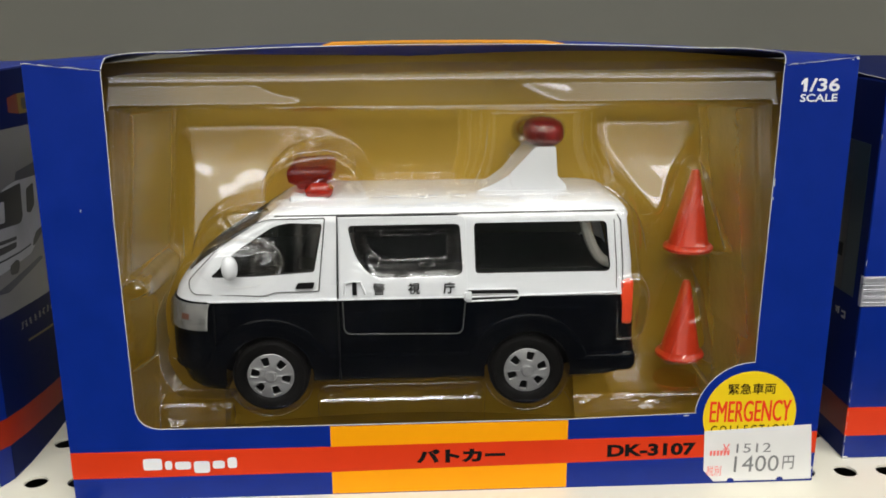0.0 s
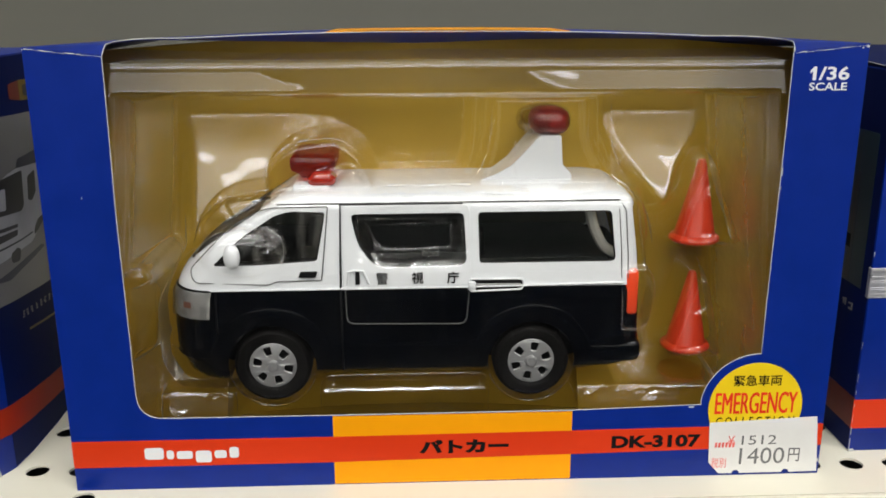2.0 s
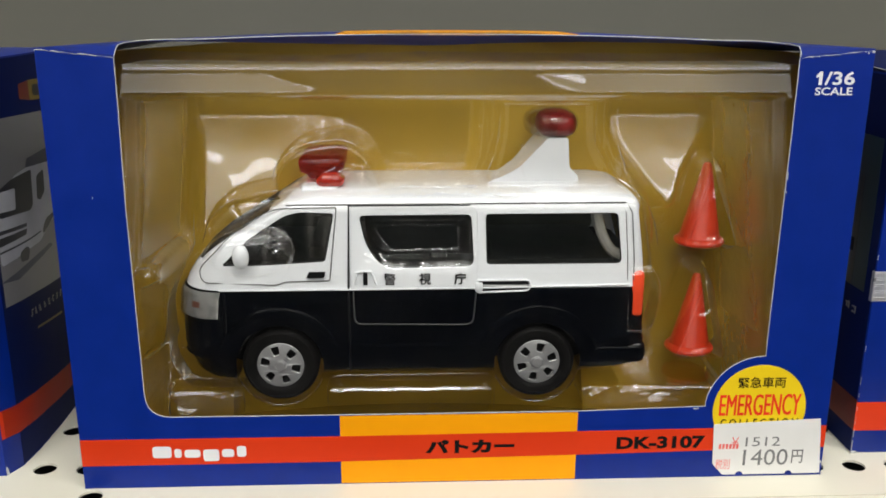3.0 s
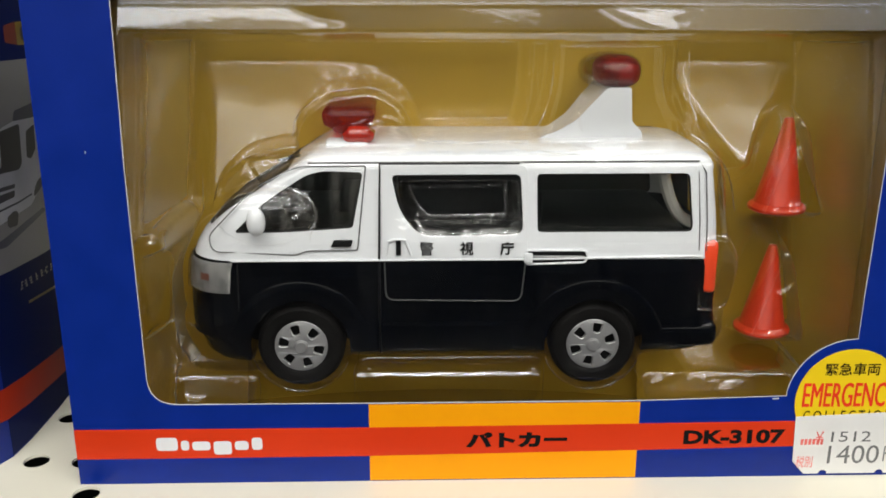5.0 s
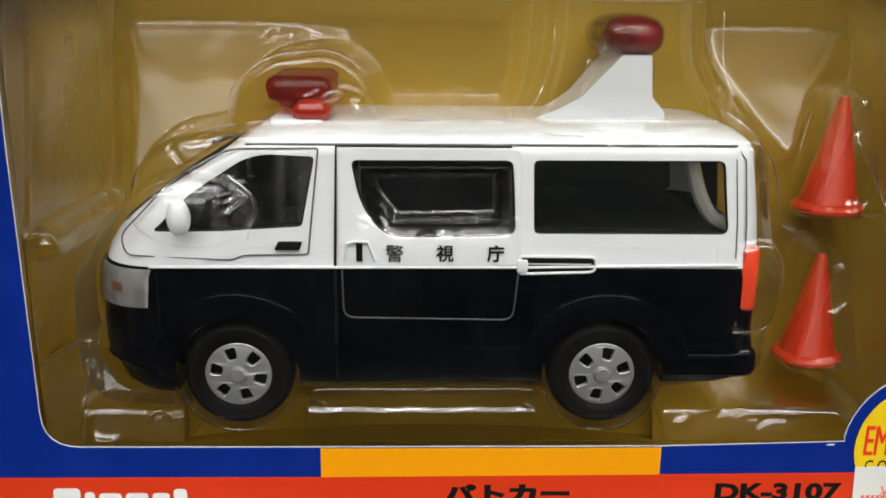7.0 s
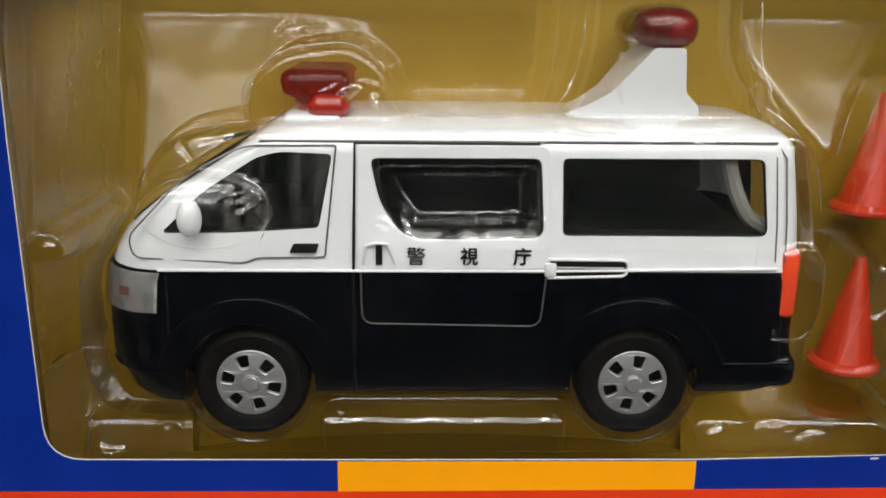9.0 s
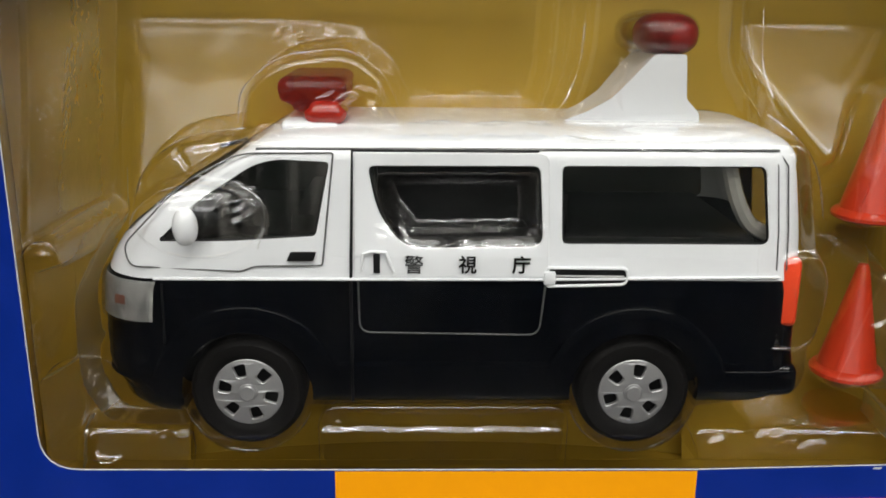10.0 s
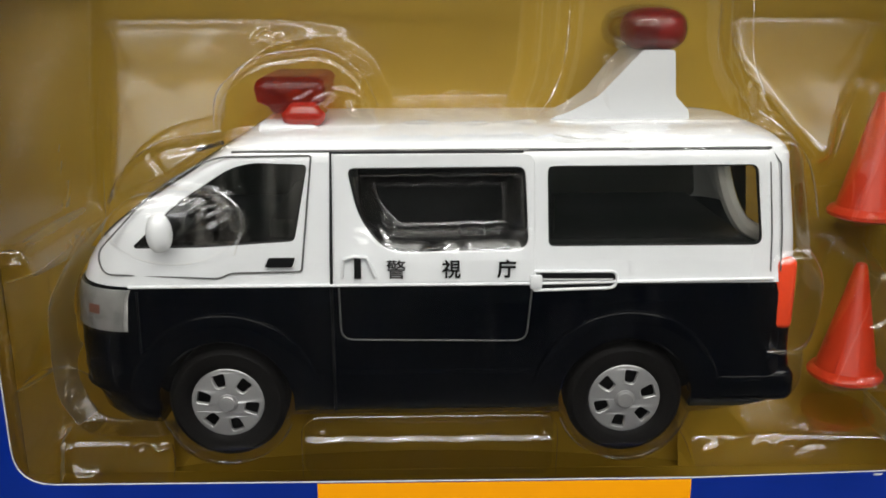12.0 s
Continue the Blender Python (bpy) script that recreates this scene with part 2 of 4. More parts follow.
def revolve(profile, centre, axis="y", seg=40, a0=0.0, a1=360.0):
    """Turns (radius, along) points round an axis through centre."""
    bm = bmesh.new()
    full = a1 - a0 >= 359.9
    rings = []
    for k in range(seg if full else seg + 1):
        a = radians(a0 + (a1 - a0) * k / seg)
        ring = []
        for r, h in profile:
            c, s = r * math.cos(a), r * math.sin(a)
            co = (c, h, s) if axis == "y" else (c, s, h)
            ring.append(bm.verts.new(Vector(centre) + Vector(co)))
        rings.append(ring)
    n = len(rings)
    for k in range(n if full else n - 1):
        a, b = rings[k], rings[(k + 1) % n]
        for i in range(len(profile) - 1):
            bm.faces.new((a[i], a[i + 1], b[i + 1], b[i]))
    bmesh.ops.remove_doubles(bm, verts=bm.verts, dist=0.001)
    return bm


def rod(points, radius, closed=False, uneven=None):
    """A round rod along points in mm, its thickness uneven where a phase is given; a Mesh in metres."""
    data = bpy.data.curves.new("rod", "CURVE")
    data.dimensions, data.bevel_depth, data.bevel_resolution, data.use_fill_caps = "3D", radius, 2, True
    s = data.splines.new("POLY")
    s.points.add(len(points) - 1)
    s.use_cyclic_u = closed
    for q, p in zip(s.points, points):
        q.co = (*p, 1)
        q.radius = 0.7 + 0.5 * math.sin(uneven + 0.83 * len(points) * q.co.x / max(1, abs(points[-1][0] - points[0][0]) + abs(points[-1][2] - points[0][2])) + 0.5 * q.co.z) if uneven is not None else 1.0
    mesh = baked(new("rod", data))
    mesh.transform(Matrix.Scale(MM, 4))
    return mesh


def eased(points, steps=5):
    """A smooth curve through points."""
    p = [Vector(q) for q in points]
    p = [2 * p[0] - p[1]] + p + [2 * p[-1] - p[-2]]
    out = []
    for i in range(1, len(p) - 2):
        for k in range(steps):
            t = k / steps
            out.append(0.5 * (2 * p[i] + (p[i + 1] - p[i - 1]) * t + (2 * p[i - 1] - 5 * p[i] + 4 * p[i + 1] - p[i + 2]) * t * t + (3 * p[i] - p[i - 1] - 3 * p[i + 1] + p[i + 2]) * t ** 3))
    return [tuple(q) for q in out + [p[-2]]]


def carve(bm, cutters):
    """Cuts closed bmeshes out of a closed bmesh; a Mesh in mm."""
    mesh = bpy.data.meshes.new("blank")
    bm.to_mesh(mesh)
    bm.free()
    ob = new("blank", mesh)
    tools = []
    for c in cutters:
        if isinstance(c, bpy.types.Mesh):
            m = c
        else:
            bmesh.ops.recalc_face_normals(c, faces=c.faces)
            m = bpy.data.meshes.new("cutter")
            c.to_mesh(m)
            c.free()
        tool = new("cutter", m)
        mod = ob.modifiers.new("cut", "BOOLEAN")
        mod.operation, mod.solver, mod.object = "DIFFERENCE", "EXACT", tool
        tools.append(tool)
    out = baked(ob)
    for tool in tools:
        bpy.data.objects.remove(tool)
    out.transform(Matrix.Scale(MM, 4))
    return out


def prism(loop, y0, y1):
    """A closed prism with the outline (x, z), from y0 to y1."""
    bm = bmesh.new()
    a = [bm.verts.new((x, y0, z)) for x, z in loop]
    b = [bm.verts.new((x, y1, z)) for x, z in loop]
    n = len(loop)
    bm.faces.new(a)
    bm.faces.new(b[::-1])
    for i in range(n):
        bm.faces.new((a[i], b[i], b[(i + 1) % n], a[(i + 1) % n]))
    return bm

# ---- the setting: shop shelf, back panel and the closed room round it ----


def shelf_board():
    tilt = -0.029
    holes = []
    for k in range(-22, 27):
        x = -120.1 + 12.48 * k
        for j in range(0, 8):
            holes.append((x, 11.7 + tilt * (x + 120) + 24.0 * j))
    holes.append((-101.9, -4.2))
    outer = [(-900, -11), (900, -11), (900, 300), (-900, 300)]
    mesh = sheet([outer] + [oval(x, y, 3.25, 3.25, 20) for x, y in holes if y > -30], 0.7)
    bm = bmesh.new()
    bm.from_mesh(mesh)
    bmesh.ops.remove_doubles(bm, verts=bm.verts, dist=0.001)
    bm.to_mesh(mesh)
    bm.free()
    mesh.transform(Matrix.Translation((0, 0, -0.7)))
    mesh.transform(Matrix.Scale(MM, 4))
    return tagged(part("shelf", mesh, SHELF), "white enamelled steel shop shelf with round perforations", "shelf", kind="structure")


shelf_board()
tagged(part("shelf_edge", box(-900, 900, -13.6, -11.3, -38, 0.2, 0.7), SHELF), "white folded steel front edge of the shelf", "shelf", kind="structure")
# Black sheet added below, so the perforations read as dark
tagged(part("shelf_dark_sheet", box(-900, 900, -11, 300, -38, -34), TRIM_BLACK), "black sheet added under the shelf to keep its holes dark", "shelf", kind="structure")
tagged(part("wall_back", box(-900, 900, 300, 304, -1100, 900), GREY), "plain grey back panel of the shop shelving", "wall", kind="structure")
# Unseen floor and walls: their tones are chosen for what the plastic reflects
tagged(part("floor", box(-3000, 3000, -4600, 2500, -1110, -1100), FLOORING), "unseen shop floor, near-black to keep reflections dark", "floor", kind="structure")
tagged(part("ceiling", box(-3000, 3000, -4600, 2500, 1500, 1510), CEILING), "pale shop ceiling", "ceiling", kind="structure")
tagged(part("wall_front", box(-3000, 3000, -4610, -4600, -1100, 1500), DARK_WALL), "dark wall of goods across the aisle", "wall", kind="structure")
tagged(part("wall_left", box(-3010, -3000, -4600, 2500, -1100, 1500), SIDE_WALL), "unseen side wall, pale to lighten reflections", "wall", kind="structure")
tagged(part("wall_right", box(3000, 3010, -4600, 2500, -1100, 1500), SIDE_WALL), "unseen side wall, pale to lighten reflections", "wall", kind="structure")
tagged(part("wall_far", box(-3000, 3000, 2500, 2510, -1100, 1500), CEILING), "pale far wall of the shop", "wall", kind="structure")

# ---- the toy box ----
HALF, TALL, DEEP = 104.75, 120.2, 64.0


def top_z(x, y):
    """The box's lid: bowed up in its middle, sagging a little towards the back corners."""
    return TALL + 2.9 * max(0.0, 1 - (x / HALF) ** 2) * min(1.0, y / 22.0) - (1.0 + 3.0 * (x / HALF) ** 4) * y / DEEP


def lid_z(x, y):
    """The lid with its front edge dipping towards the window."""
    dip = 2.0 * (1 - min(1.0, abs(abs(x) - 85.4) / 19.35)) * max(0.0, 1 - y / 7.0)
    return top_z(x, y) - dip + 0.6 * math.exp(-((abs(x) - 84) / 9) ** 2) * min(1.0, y / 15.0)


def toy_box():
    b = thing("toy_box", 0, 0, 0, "blue window box with orange-red stripe, standing on the shelf", "toy box")
    left = [(-104.75, 0), (104.75, 0), (104.75, 120.2), (100, 119.6), (85.4, 118.2), (85.4, 100), (85.2, 80), (84.9, 50), (84.9, 37.2)]
    cx, cz, r = 84.9, 21.2, 16.0
    arc = [(cx + r * math.cos(radians(a)), cz + r * math.sin(radians(a))) for a in range(92, 180, 8)]
    arc = [p for p in arc if p[1] > 22.2]
    rest = [(69.2, 22.3)] + [(x, 21.4) for x in (33, 0, -33)] + rounded([(-60, 21.5), (-86.0, 21.5), (-86.0, 60)], [0, 7.0, 0])[1:-1] + [(-86.1, 48), (-86.3, 80), (-85.9, 105), (-85.8, 118.2), (-100, 119.6), (-104.75, 120.2)]
    outline = left + arc + rest
    part("front_panel", facing(sheet([outline], 0.5, 0.12), 0.5), BLUE, b, "blue printed front with a large cut-out window")
    # the raw pale edge of the die-cut window
    edge = [(x, 0.02, z) for x, z in left[4:] + arc + rest[:-2]]
    part("cut_edge", rod(edge, 0.13), RAW_EDGE, b, "pale raw edge of the cut-out")
    for x in (-HALF, HALF - 0.5):
        side = box(x, x + 0.5, 0.5, DEEP, 0, 119.8)
        for v in side.verts:
            if v.co.z > 100 and v.co.y > 30:
                v.co.z = 115.8
        part("side_panel", side, BLUE, b)
    part("bottom_panel", box(-HALF + 0.5, HALF - 0.5, 0.5, DEEP, 0.05, 0.55), BLUE, b)
    part("back_panel", box(-HALF + 0.5, HALF - 0.5, DEEP - 0.5, DEEP, 0.6, 115.6), BLUE, b)
    # lid: a U round the window, which runs 24 mm back over the top edge
    bend = eased([(-85.7, 0), (-86.3, 3.5), (-87.0, 9.0), (-87.3, 15.0), (-86.3, 20.0), (-83.6, 23.6), (-79.5, 24.8), (-74.0, 25.0)], 4)
    wide = eased([(85.5, 0), (86.8, 3.0), (88.2, 8.0), (89.0, 14.0), (88.3, 19.5), (85.6, 23.4), (81.0, 24.8), (75.0, 25.0)], 4)
    back = [(HALF - 2 * HALF * k / 24, DEEP) for k in range(25)]
    inner = [(-70.0 + 140.0 * k / 20, 25.0) for k in range(21)]
    cut = [(x, y) for x, y in bend] + inner + wide[::-1]
    mesh = sheet([[(-HALF, 0.0)] + cut + [(HALF, 0.0)] + back], 0.4)
    for v in mesh.vertices:
        v.co.z += lid_z(v.co.x, v.co.y)
    mesh.transform(Matrix.Scale(MM, 4))
    part("lid", mesh, BLUE, b, "blue lid bowed upwards in its middle")
    part("lid_cut_edge", rod([(x, y - 0.05, lid_z(x, y) + 0.3) for x, y in cut], 0.14), RAW_EDGE, b, "pale raw edge of the cut-out")
    band = [(-33.2 + 66.4 * k / 10, 24.9) for k in range(11)] + [(33.2 - 66.4 * k / 10, 60) for k in range(11)]
    mesh = sheet([band], 0.3)
    for v in mesh.vertices:
        v.co.z += top_z(v.co.x, v.co.y) + 0.35
    mesh.transform(Matrix.Scale(MM, 4))
    part("orange_lid_band", mesh, ORANGE, b, "orange-yellow band printed across the lid")
    # printing on the front
    part("orange_block", facing(sheet([[(-33.3, 0.3), (33.1, 0.3), (33.1, 21.1), (-33.3, 21.1)]], 0.06), 0.0), ORANGE, b, "orange-yellow block under the window")
    part("red_stripe", facing(sheet([[(-104.7, 7.0), (-33, 7.1), (33, 7.9), (104.7, 9.0), (104.7, 15.7), (33, 15.2), (-33, 14.9), (-104.7, 15.0)]], 0.1), 0.0), RED, b, "orange-red stripe along the foot")
    part("badge", facing(sheet([oval(84.6, 21.2, 13.3, 13.4, 48)], 0.1), -0.1), YELLOW, b, "round yellow badge with red and black lettering")
    ink = lambda name, mesh, mat, y=-0.12: part(name, facing(mesh, y), mat, b)
    ink("lettering", letters("/36", 92.4, 100.3, 111.5, 114.9, 0.2), WHITE_INK, 0.0)
    ink("lettering", sheet([[(90.2, 113.9), (91.1, 114.9), (91.8, 114.9), (91.8, 111.5), (90.9, 111.5), (90.9, 113.7), (90.2, 113.2)]], 0.05), WHITE_INK, 0.0)
    ink("lettering", letters("SCALE", 90.2, 100.0, 108.9, 110.9, 0.18), WHITE_INK, 0.0)
    ink("lettering", letters("パトカー", -9.6, 15.5, 9.0, 13.3, 0.6), BLACK_INK)
    ink("lettering", letters("DK-3107", 44.5, 69.9, 9.3, 13.3, 0.45), BLACK_INK)
    ink("lettering", letters("緊急車両", 77.8, 91.4, 27.7, 31.0, 0.12), BLACK_INK, -0.22)
    for shift in (-0.1, 0.0, 0.1):
        ink("lettering", letters("EMERGENCY", 73.2 + shift, 96.3 + shift, 19.3, 25.8), RED_INK, -0.22 - 0.03 * (shift + 0.1))
    ink("lettering", letters("C O L L E C T I O N", 73.8, 96.0, 15.9, 18.3, 0.1), BLACK_INK, -0.22)
    # the maker's mark: plain white shapes of its size
    x = -85.2
    for w, h0, h1 in ((5.2, 9.2, 12.7), (2.0, 9.2, 11.9), (4.4, 9.2, 11.6), (4.4, 8.0, 11.6), (3.4, 9.2, 11.6), (2.6, 9.2, 12.5)):
        ink("maker_mark", sheet([rounded([(x, h0), (x + w, h0), (x + w, h1), (x, h1)], 0.9, 3)], 0.05), WHITE_INK)
        x += w + 0.75
    # chipped white spots where the print has rubbed off
    for x, z, w, h in ((-94.4, 83.1, 0.13, 0.35), (85.6, 88.0, 0.15, 1.3), (85.6, 83.6, 0.14, 0.5), (-104.62, 120.0, 0.18, 0.25), (104.3, 119.8, 0.5, 0.3), (103.0, 119.5, 0.3, 0.2), (104.3, 4.2, 0.3, 0.6), (-57.0, 21.5, 0.6, 0.2), (66.5, 21.6, 1.0, 0.25)):
        ink("scuff", sheet([rounded([(x - w, z - h * 0.7), (x + w * 0.6, z - h), (x + w, z + h * 0.6), (x - w * 0.5, z + h)], 0.3, 2)], 0.03), RAW_EDGE, 0.0)
    # glint of the lid's front fold, painted as pale rods, thin and broken
    rng = random.Random(3)
    for side in (-1, 1):
        x = 85.9
        while x < 104:
            long = rng.uniform(0.8, 4.5)
            f = lambda q: 118.25 + (q - 85.8) * 0.1
            pts = [(side * q, -0.01, f(q) + rng.uniform(-0.12, 0.12)) for q in np.linspace(x, min(104.4, x + long), 5)]
            part("crease_glint", rod(pts, rng.uniform(0.07, 0.15), False, rng.uniform(0, 6)), RAW_EDGE, b, "pale line painted for the fold's glint")
            x += long + rng.uniform(-0.3, 0.15)
    return b


def price_tag():
    p = thing("price_tag", 88, 0, 9, "white price sticker with red and grey figures, stuck on the box", "price tag")
    loop = [(72.0, 16.7), (102.6, 18.0), (103.0, 15), (104.2, 0.9), (97, 0.8)] + [(95 + 1.1 * math.cos(radians(a)), 0.8 + 1.0 * math.sin(radians(a))) for a in range(0, 181, 30)] + [(88, 0.8), (81.8, 0.8)] + [(80.6 + 1.1 * math.cos(radians(a)), 0.8 + 1.0 * math.sin(radians(a))) for a in range(0, 181, 30)] + [(75.7, 0.8), (72.6, 4.3)]
    part("paper", facing(sheet([loop], 0.12), -0.2), PAPER, p)
    ink = lambda mesh, mat: part("figure", facing(mesh, -0.34), mat, p)
    ink(letters("1512", 81.6, 91.6, 9.7, 12.6), GREY_INK)
    ink(letters("¥", 77.6, 79.6, 9.6, 12.6), PINK_INK)
    ink(letters("1400", 81.3, 94.3, 3.6, 8.7), GREY_INK)
    ink(letters("円", 95.4, 98.7, 4.1, 8.4, 0.1), GREY_INK)
    ink(letters("税別", 73.4, 77.6, 2.6, 5.8), PINK_INK)
    for k in range(6):
        ink(sheet([[(74.0 + k * 1.0, 9.0), (74.6 + k * 1.0, 9.0), (74.7 + k * 1.0, 10.6), (74.0 + k * 1.0, 10.5)]], 0.04), PINK_INK)
    return p


toy_box()
price_tag()

# ---- the die-cast van ----
YC, YN = 32.1, 8.6


def spread(rows, z):
    """Straight interpolation in rows of (z, value, ...)."""
    for a, b in zip(rows, rows[1:]):
        if z <= b[0]:
            f = (z - a[0]) / (b[0] - a[0])
            return [u + f * (v - u) for u, v in zip(a[1:], b[1:])]
    return list(rows[-1][1:])


# z: nose, tail, half-width, corner radius at the nose, at the tail
UPPER = [(55.0, -77.0, 53.2, 23.5, 12, 6), (57.5, -76.1, 53.0, 23.3, 12, 6), (61, -73.8, 52.9, 23.0, 11, 6), (64, -70.6, 52.7, 22.75, 7, 6), (67, -66.8, 52.4, 22.5, 4.5, 6),
         (70.5, -61.4, 52.0, 22.2, 3.5, 6), (74, -55.8, 51.6, 21.9, 3.5, 6), (77.2, -50.8, 51.0, 21.65, 4, 6), (78.0, -49.4, 50.6, 21.4, 4, 6), (78.6, -48.5, 50.3, 21.0, 5, 6),
         (79.8, -46.8, 49.4, 19.8, 7, 7), (80.8, -45.2, 48.0, 18.0, 8, 8), (81.6, -43.4, 46.0, 15.5, 9, 9), (82.1, -41.0, 43.5, 12.0, 9, 9), (82.35, -38.0, 40.5, 8.0, 7, 7)]
LOWER = [(30.8, -71.0, 50.0, 22.6, 12, 6), (31.6, -75.4, 51.6, 23.2, 12, 6), (34.0, -77.0, 53.2, 23.5, 12, 6), (35.2, -78.2, 53.6, 23.6, 12, 6), (38.3, -78.6, 54.0, 23.65, 12, 6), (39.2, -78.5, 53.7, 23.5, 12, 6),
         (42.5, -78.6, 53.5, 23.5, 12, 6), (48, -78.3, 53.4, 23.6, 12, 6), (53, -77.8, 53.2, 23.6, 12, 6), (54.6, -77.3, 53.0, 23.4, 12, 6), (54.95, -76.8, 52.6, 23.1, 12, 6)]


def section(rows, z, grow=0.0, seg=7):
    xf, xr, w, rf, rr = spread(rows, z)
    xf, xr, w = xf - grow, xr + grow, w + grow
    out = []
    for cx, cy, r, a0 in ((xf + rf, -w + rf, rf, 180), (xr - rr, -w + rr, rr, 270), (xr - rr, w - rr, rr, 0), (xf + rf, w - rf, rf, 90)):
        for k in range(seg + 1):
            a = radians(a0 + 90 * k / seg)
            out.append((cx + r * math.cos(a), YC + cy + r * math.sin(a), z))
    return out


def loft(rows, levels, grow=0.0, caps=True):
    bm = bmesh.new()
    rings = [[bm.verts.new(p) for p in section(rows, z, grow)] for z in levels]
    n = len(rings[0])
    for a, b in zip(rings, rings[1:]):
        for i in range(n):
            bm.faces.new((a[i], a[(i + 1) % n], b[(i + 1) % n], b[i]))
    if caps:
        bm.faces.new(rings[0][::-1])
        bm.faces.new(rings[-1])
    return bm


def patch(rows, levels, i0, i1, grow, seg=7):
    """A skin laid on part of a loft: points i0 to i1 of its sections."""
    bm = bmesh.new()
    rings = []
    for z in levels:
        pts = section(rows, z, grow, seg)
        n = len(pts)
        rings.append([bm.verts.new(pts[i % n]) for i in range(i0, i1 + 1)])
    for a, b in zip(rings, rings[1:]):
        for i in range(len(a) - 1):
            bm.faces.new((a[i], a[i + 1], b[i + 1], b[i]))
    bmesh.ops.solidify(bm, geom=bm.faces[:], thickness=0.25)
    return bm


FRONT_WINDOW = rounded([(-65.0, 61.8), (-57.5, 69.2), (-47.5, 75.6), (-43.5, 76.6), (-34.1, 76.2), (-36.7, 62.9), (-52.5, 61.9)], [1.5, 3, 3, 2, 1.0, 1.0, 2])
MID_WINDOW = rounded([(-27.4, 75.6), (3.3, 75.7), (4.2, 61.2), (-20.8, 60.8), (-25.6, 67.0)], [1.5, 1.5, 2.5, 4.5, 8])
REAR_WINDOW = rounded([(7.2, 75.8), (43.8, 75.9), (45.4, 61.7), (7.6, 61.7)], [1.2, 1.5, 1.8, 1.2])
HUBS = (-50.2, 22.5)
HUB_Z = 32.5


# ---- mustard lining of the box ----
lining = thing("box_lining", 0, 60, 0.6, "mustard-brown card lining inside the box", "card lining")
part("back_card", box(-103, 103, 60.0, 60.6, 1.3, 115.5), GOLD, lining)
# the front card, with an opening into which the van sinks by half
sunk = [(r[1] - 0.3, r[0]) for r in LOWER[1:]] + [(r[1] - 0.3, r[0]) for r in UPPER[::2]] + [(r[2] + 0.3, r[0]) for r in UPPER[::-2]] + [(r[2] + 0.3, r[0]) for r in LOWER[:0:-1]]
sunk += [(41.0, 26.0), (43.0, 1.45), (-70.5, 1.45), (-69.0, 26.0), (-76.6, 27.4)]
part("front_card", facing(sheet([[(-103, 1.3), (103, 1.3), (103, 117.2), (60, 120.4), (0, 121.4), (-60, 120.4), (-103, 117.2)], sunk], 0.4), 40.4), GOLD, lining, "mustard card with an opening for the van")
# Lower card added, its bow shaped to darken the area under the van
bow = bmesh.new()
bowed = [[bow.verts.new((-74 + 121 * k / 30, 41.0 + 8.0 * math.sin(math.pi * k / 30) ** 0.7 + d, z)) for d, z in ((0, 1.3), (0, 22), (0.4, 22), (0.4, 1.3))] for k in range(31)]
for p, q in zip(bowed, bowed[1:]):
    for i in range(4):
        bow.faces.new((p[i], p[(i + 1) % 4], q[(i + 1) % 4], q[i]))
part("lower_card", bow, GOLD, lining, "mustard card added and bowed back to deepen the shade under the van")
for x0 in (-103.9, 103.4):
    part("side_card", box(x0, x0 + 0.5, 2.0, 59.8, 0.7, 115.6), GOLD, lining)
part("floor_card", box(-103.2, 103.2, 2.0, 59.8, 0.7, 1.2), GOLD, lining)


def van_wheel(x, van, near):
    side = -1 if near else 1
    y = YC + side * 23.0
    prof = [(6.4, 0.6), (6.9, 0.1), (8.0, -0.3), (9.6, -0.3), (10.4, 0.3), (10.8, 1.3), (10.8, 6.2), (10.2, 7.2), (6.4, 7.4), (6.4, 0.6)]
    tyre = part("wheel", revolve([(r, -side * h) for r, h in prof], (x, y, HUB_Z), seg=56), RUBBER, van, "black rubber tyre")
    part("rim_well", revolve([(0.01, -side * 3.2), (6.5, -side * 3.2), (6.5, -side * 2.4)], (x, y, HUB_Z)), TRIM_BLACK, tyre)
    if not near:
        return
    start = 47 if x < 0 else 18
    holes = []
    for k in range(6):
        a = radians(start + 60 * k)
        u, v = Vector((math.cos(a), math.sin(a))), Vector((-math.sin(a), math.cos(a)))
        quad = [u * 3.2 - v * 0.85, u * 5.6 - v * 1.2, u * 5.6 + v * 1.2, u * 3.2 + v * 0.85]
        holes.append(rounded([(q.x, q.y) for q in quad], 0.5, 3))
    mesh = sheet([oval(0, 0, 6.65, 6.65, 48)] + holes, 1.0, 0.22)
    for v in mesh.vertices:
        v.co.z -= 0.012 * (v.co.x ** 2 + v.co.y ** 2)
        v.co.x, v.co.y = v.co.x + x, v.co.y + HUB_Z
    part("rim", facing(mesh, y + 0.7), SILVER, tyre, "silver six-spoke wheel cover", 50)
    part("hub_cap", revolve([(0.01, -0.75), (1.35, -0.7), (1.55, -0.45), (1.75, -0.42), (1.85, -0.1), (1.9, 0.3)], (x, y, HUB_Z), seg=28), SILVER, tyre)


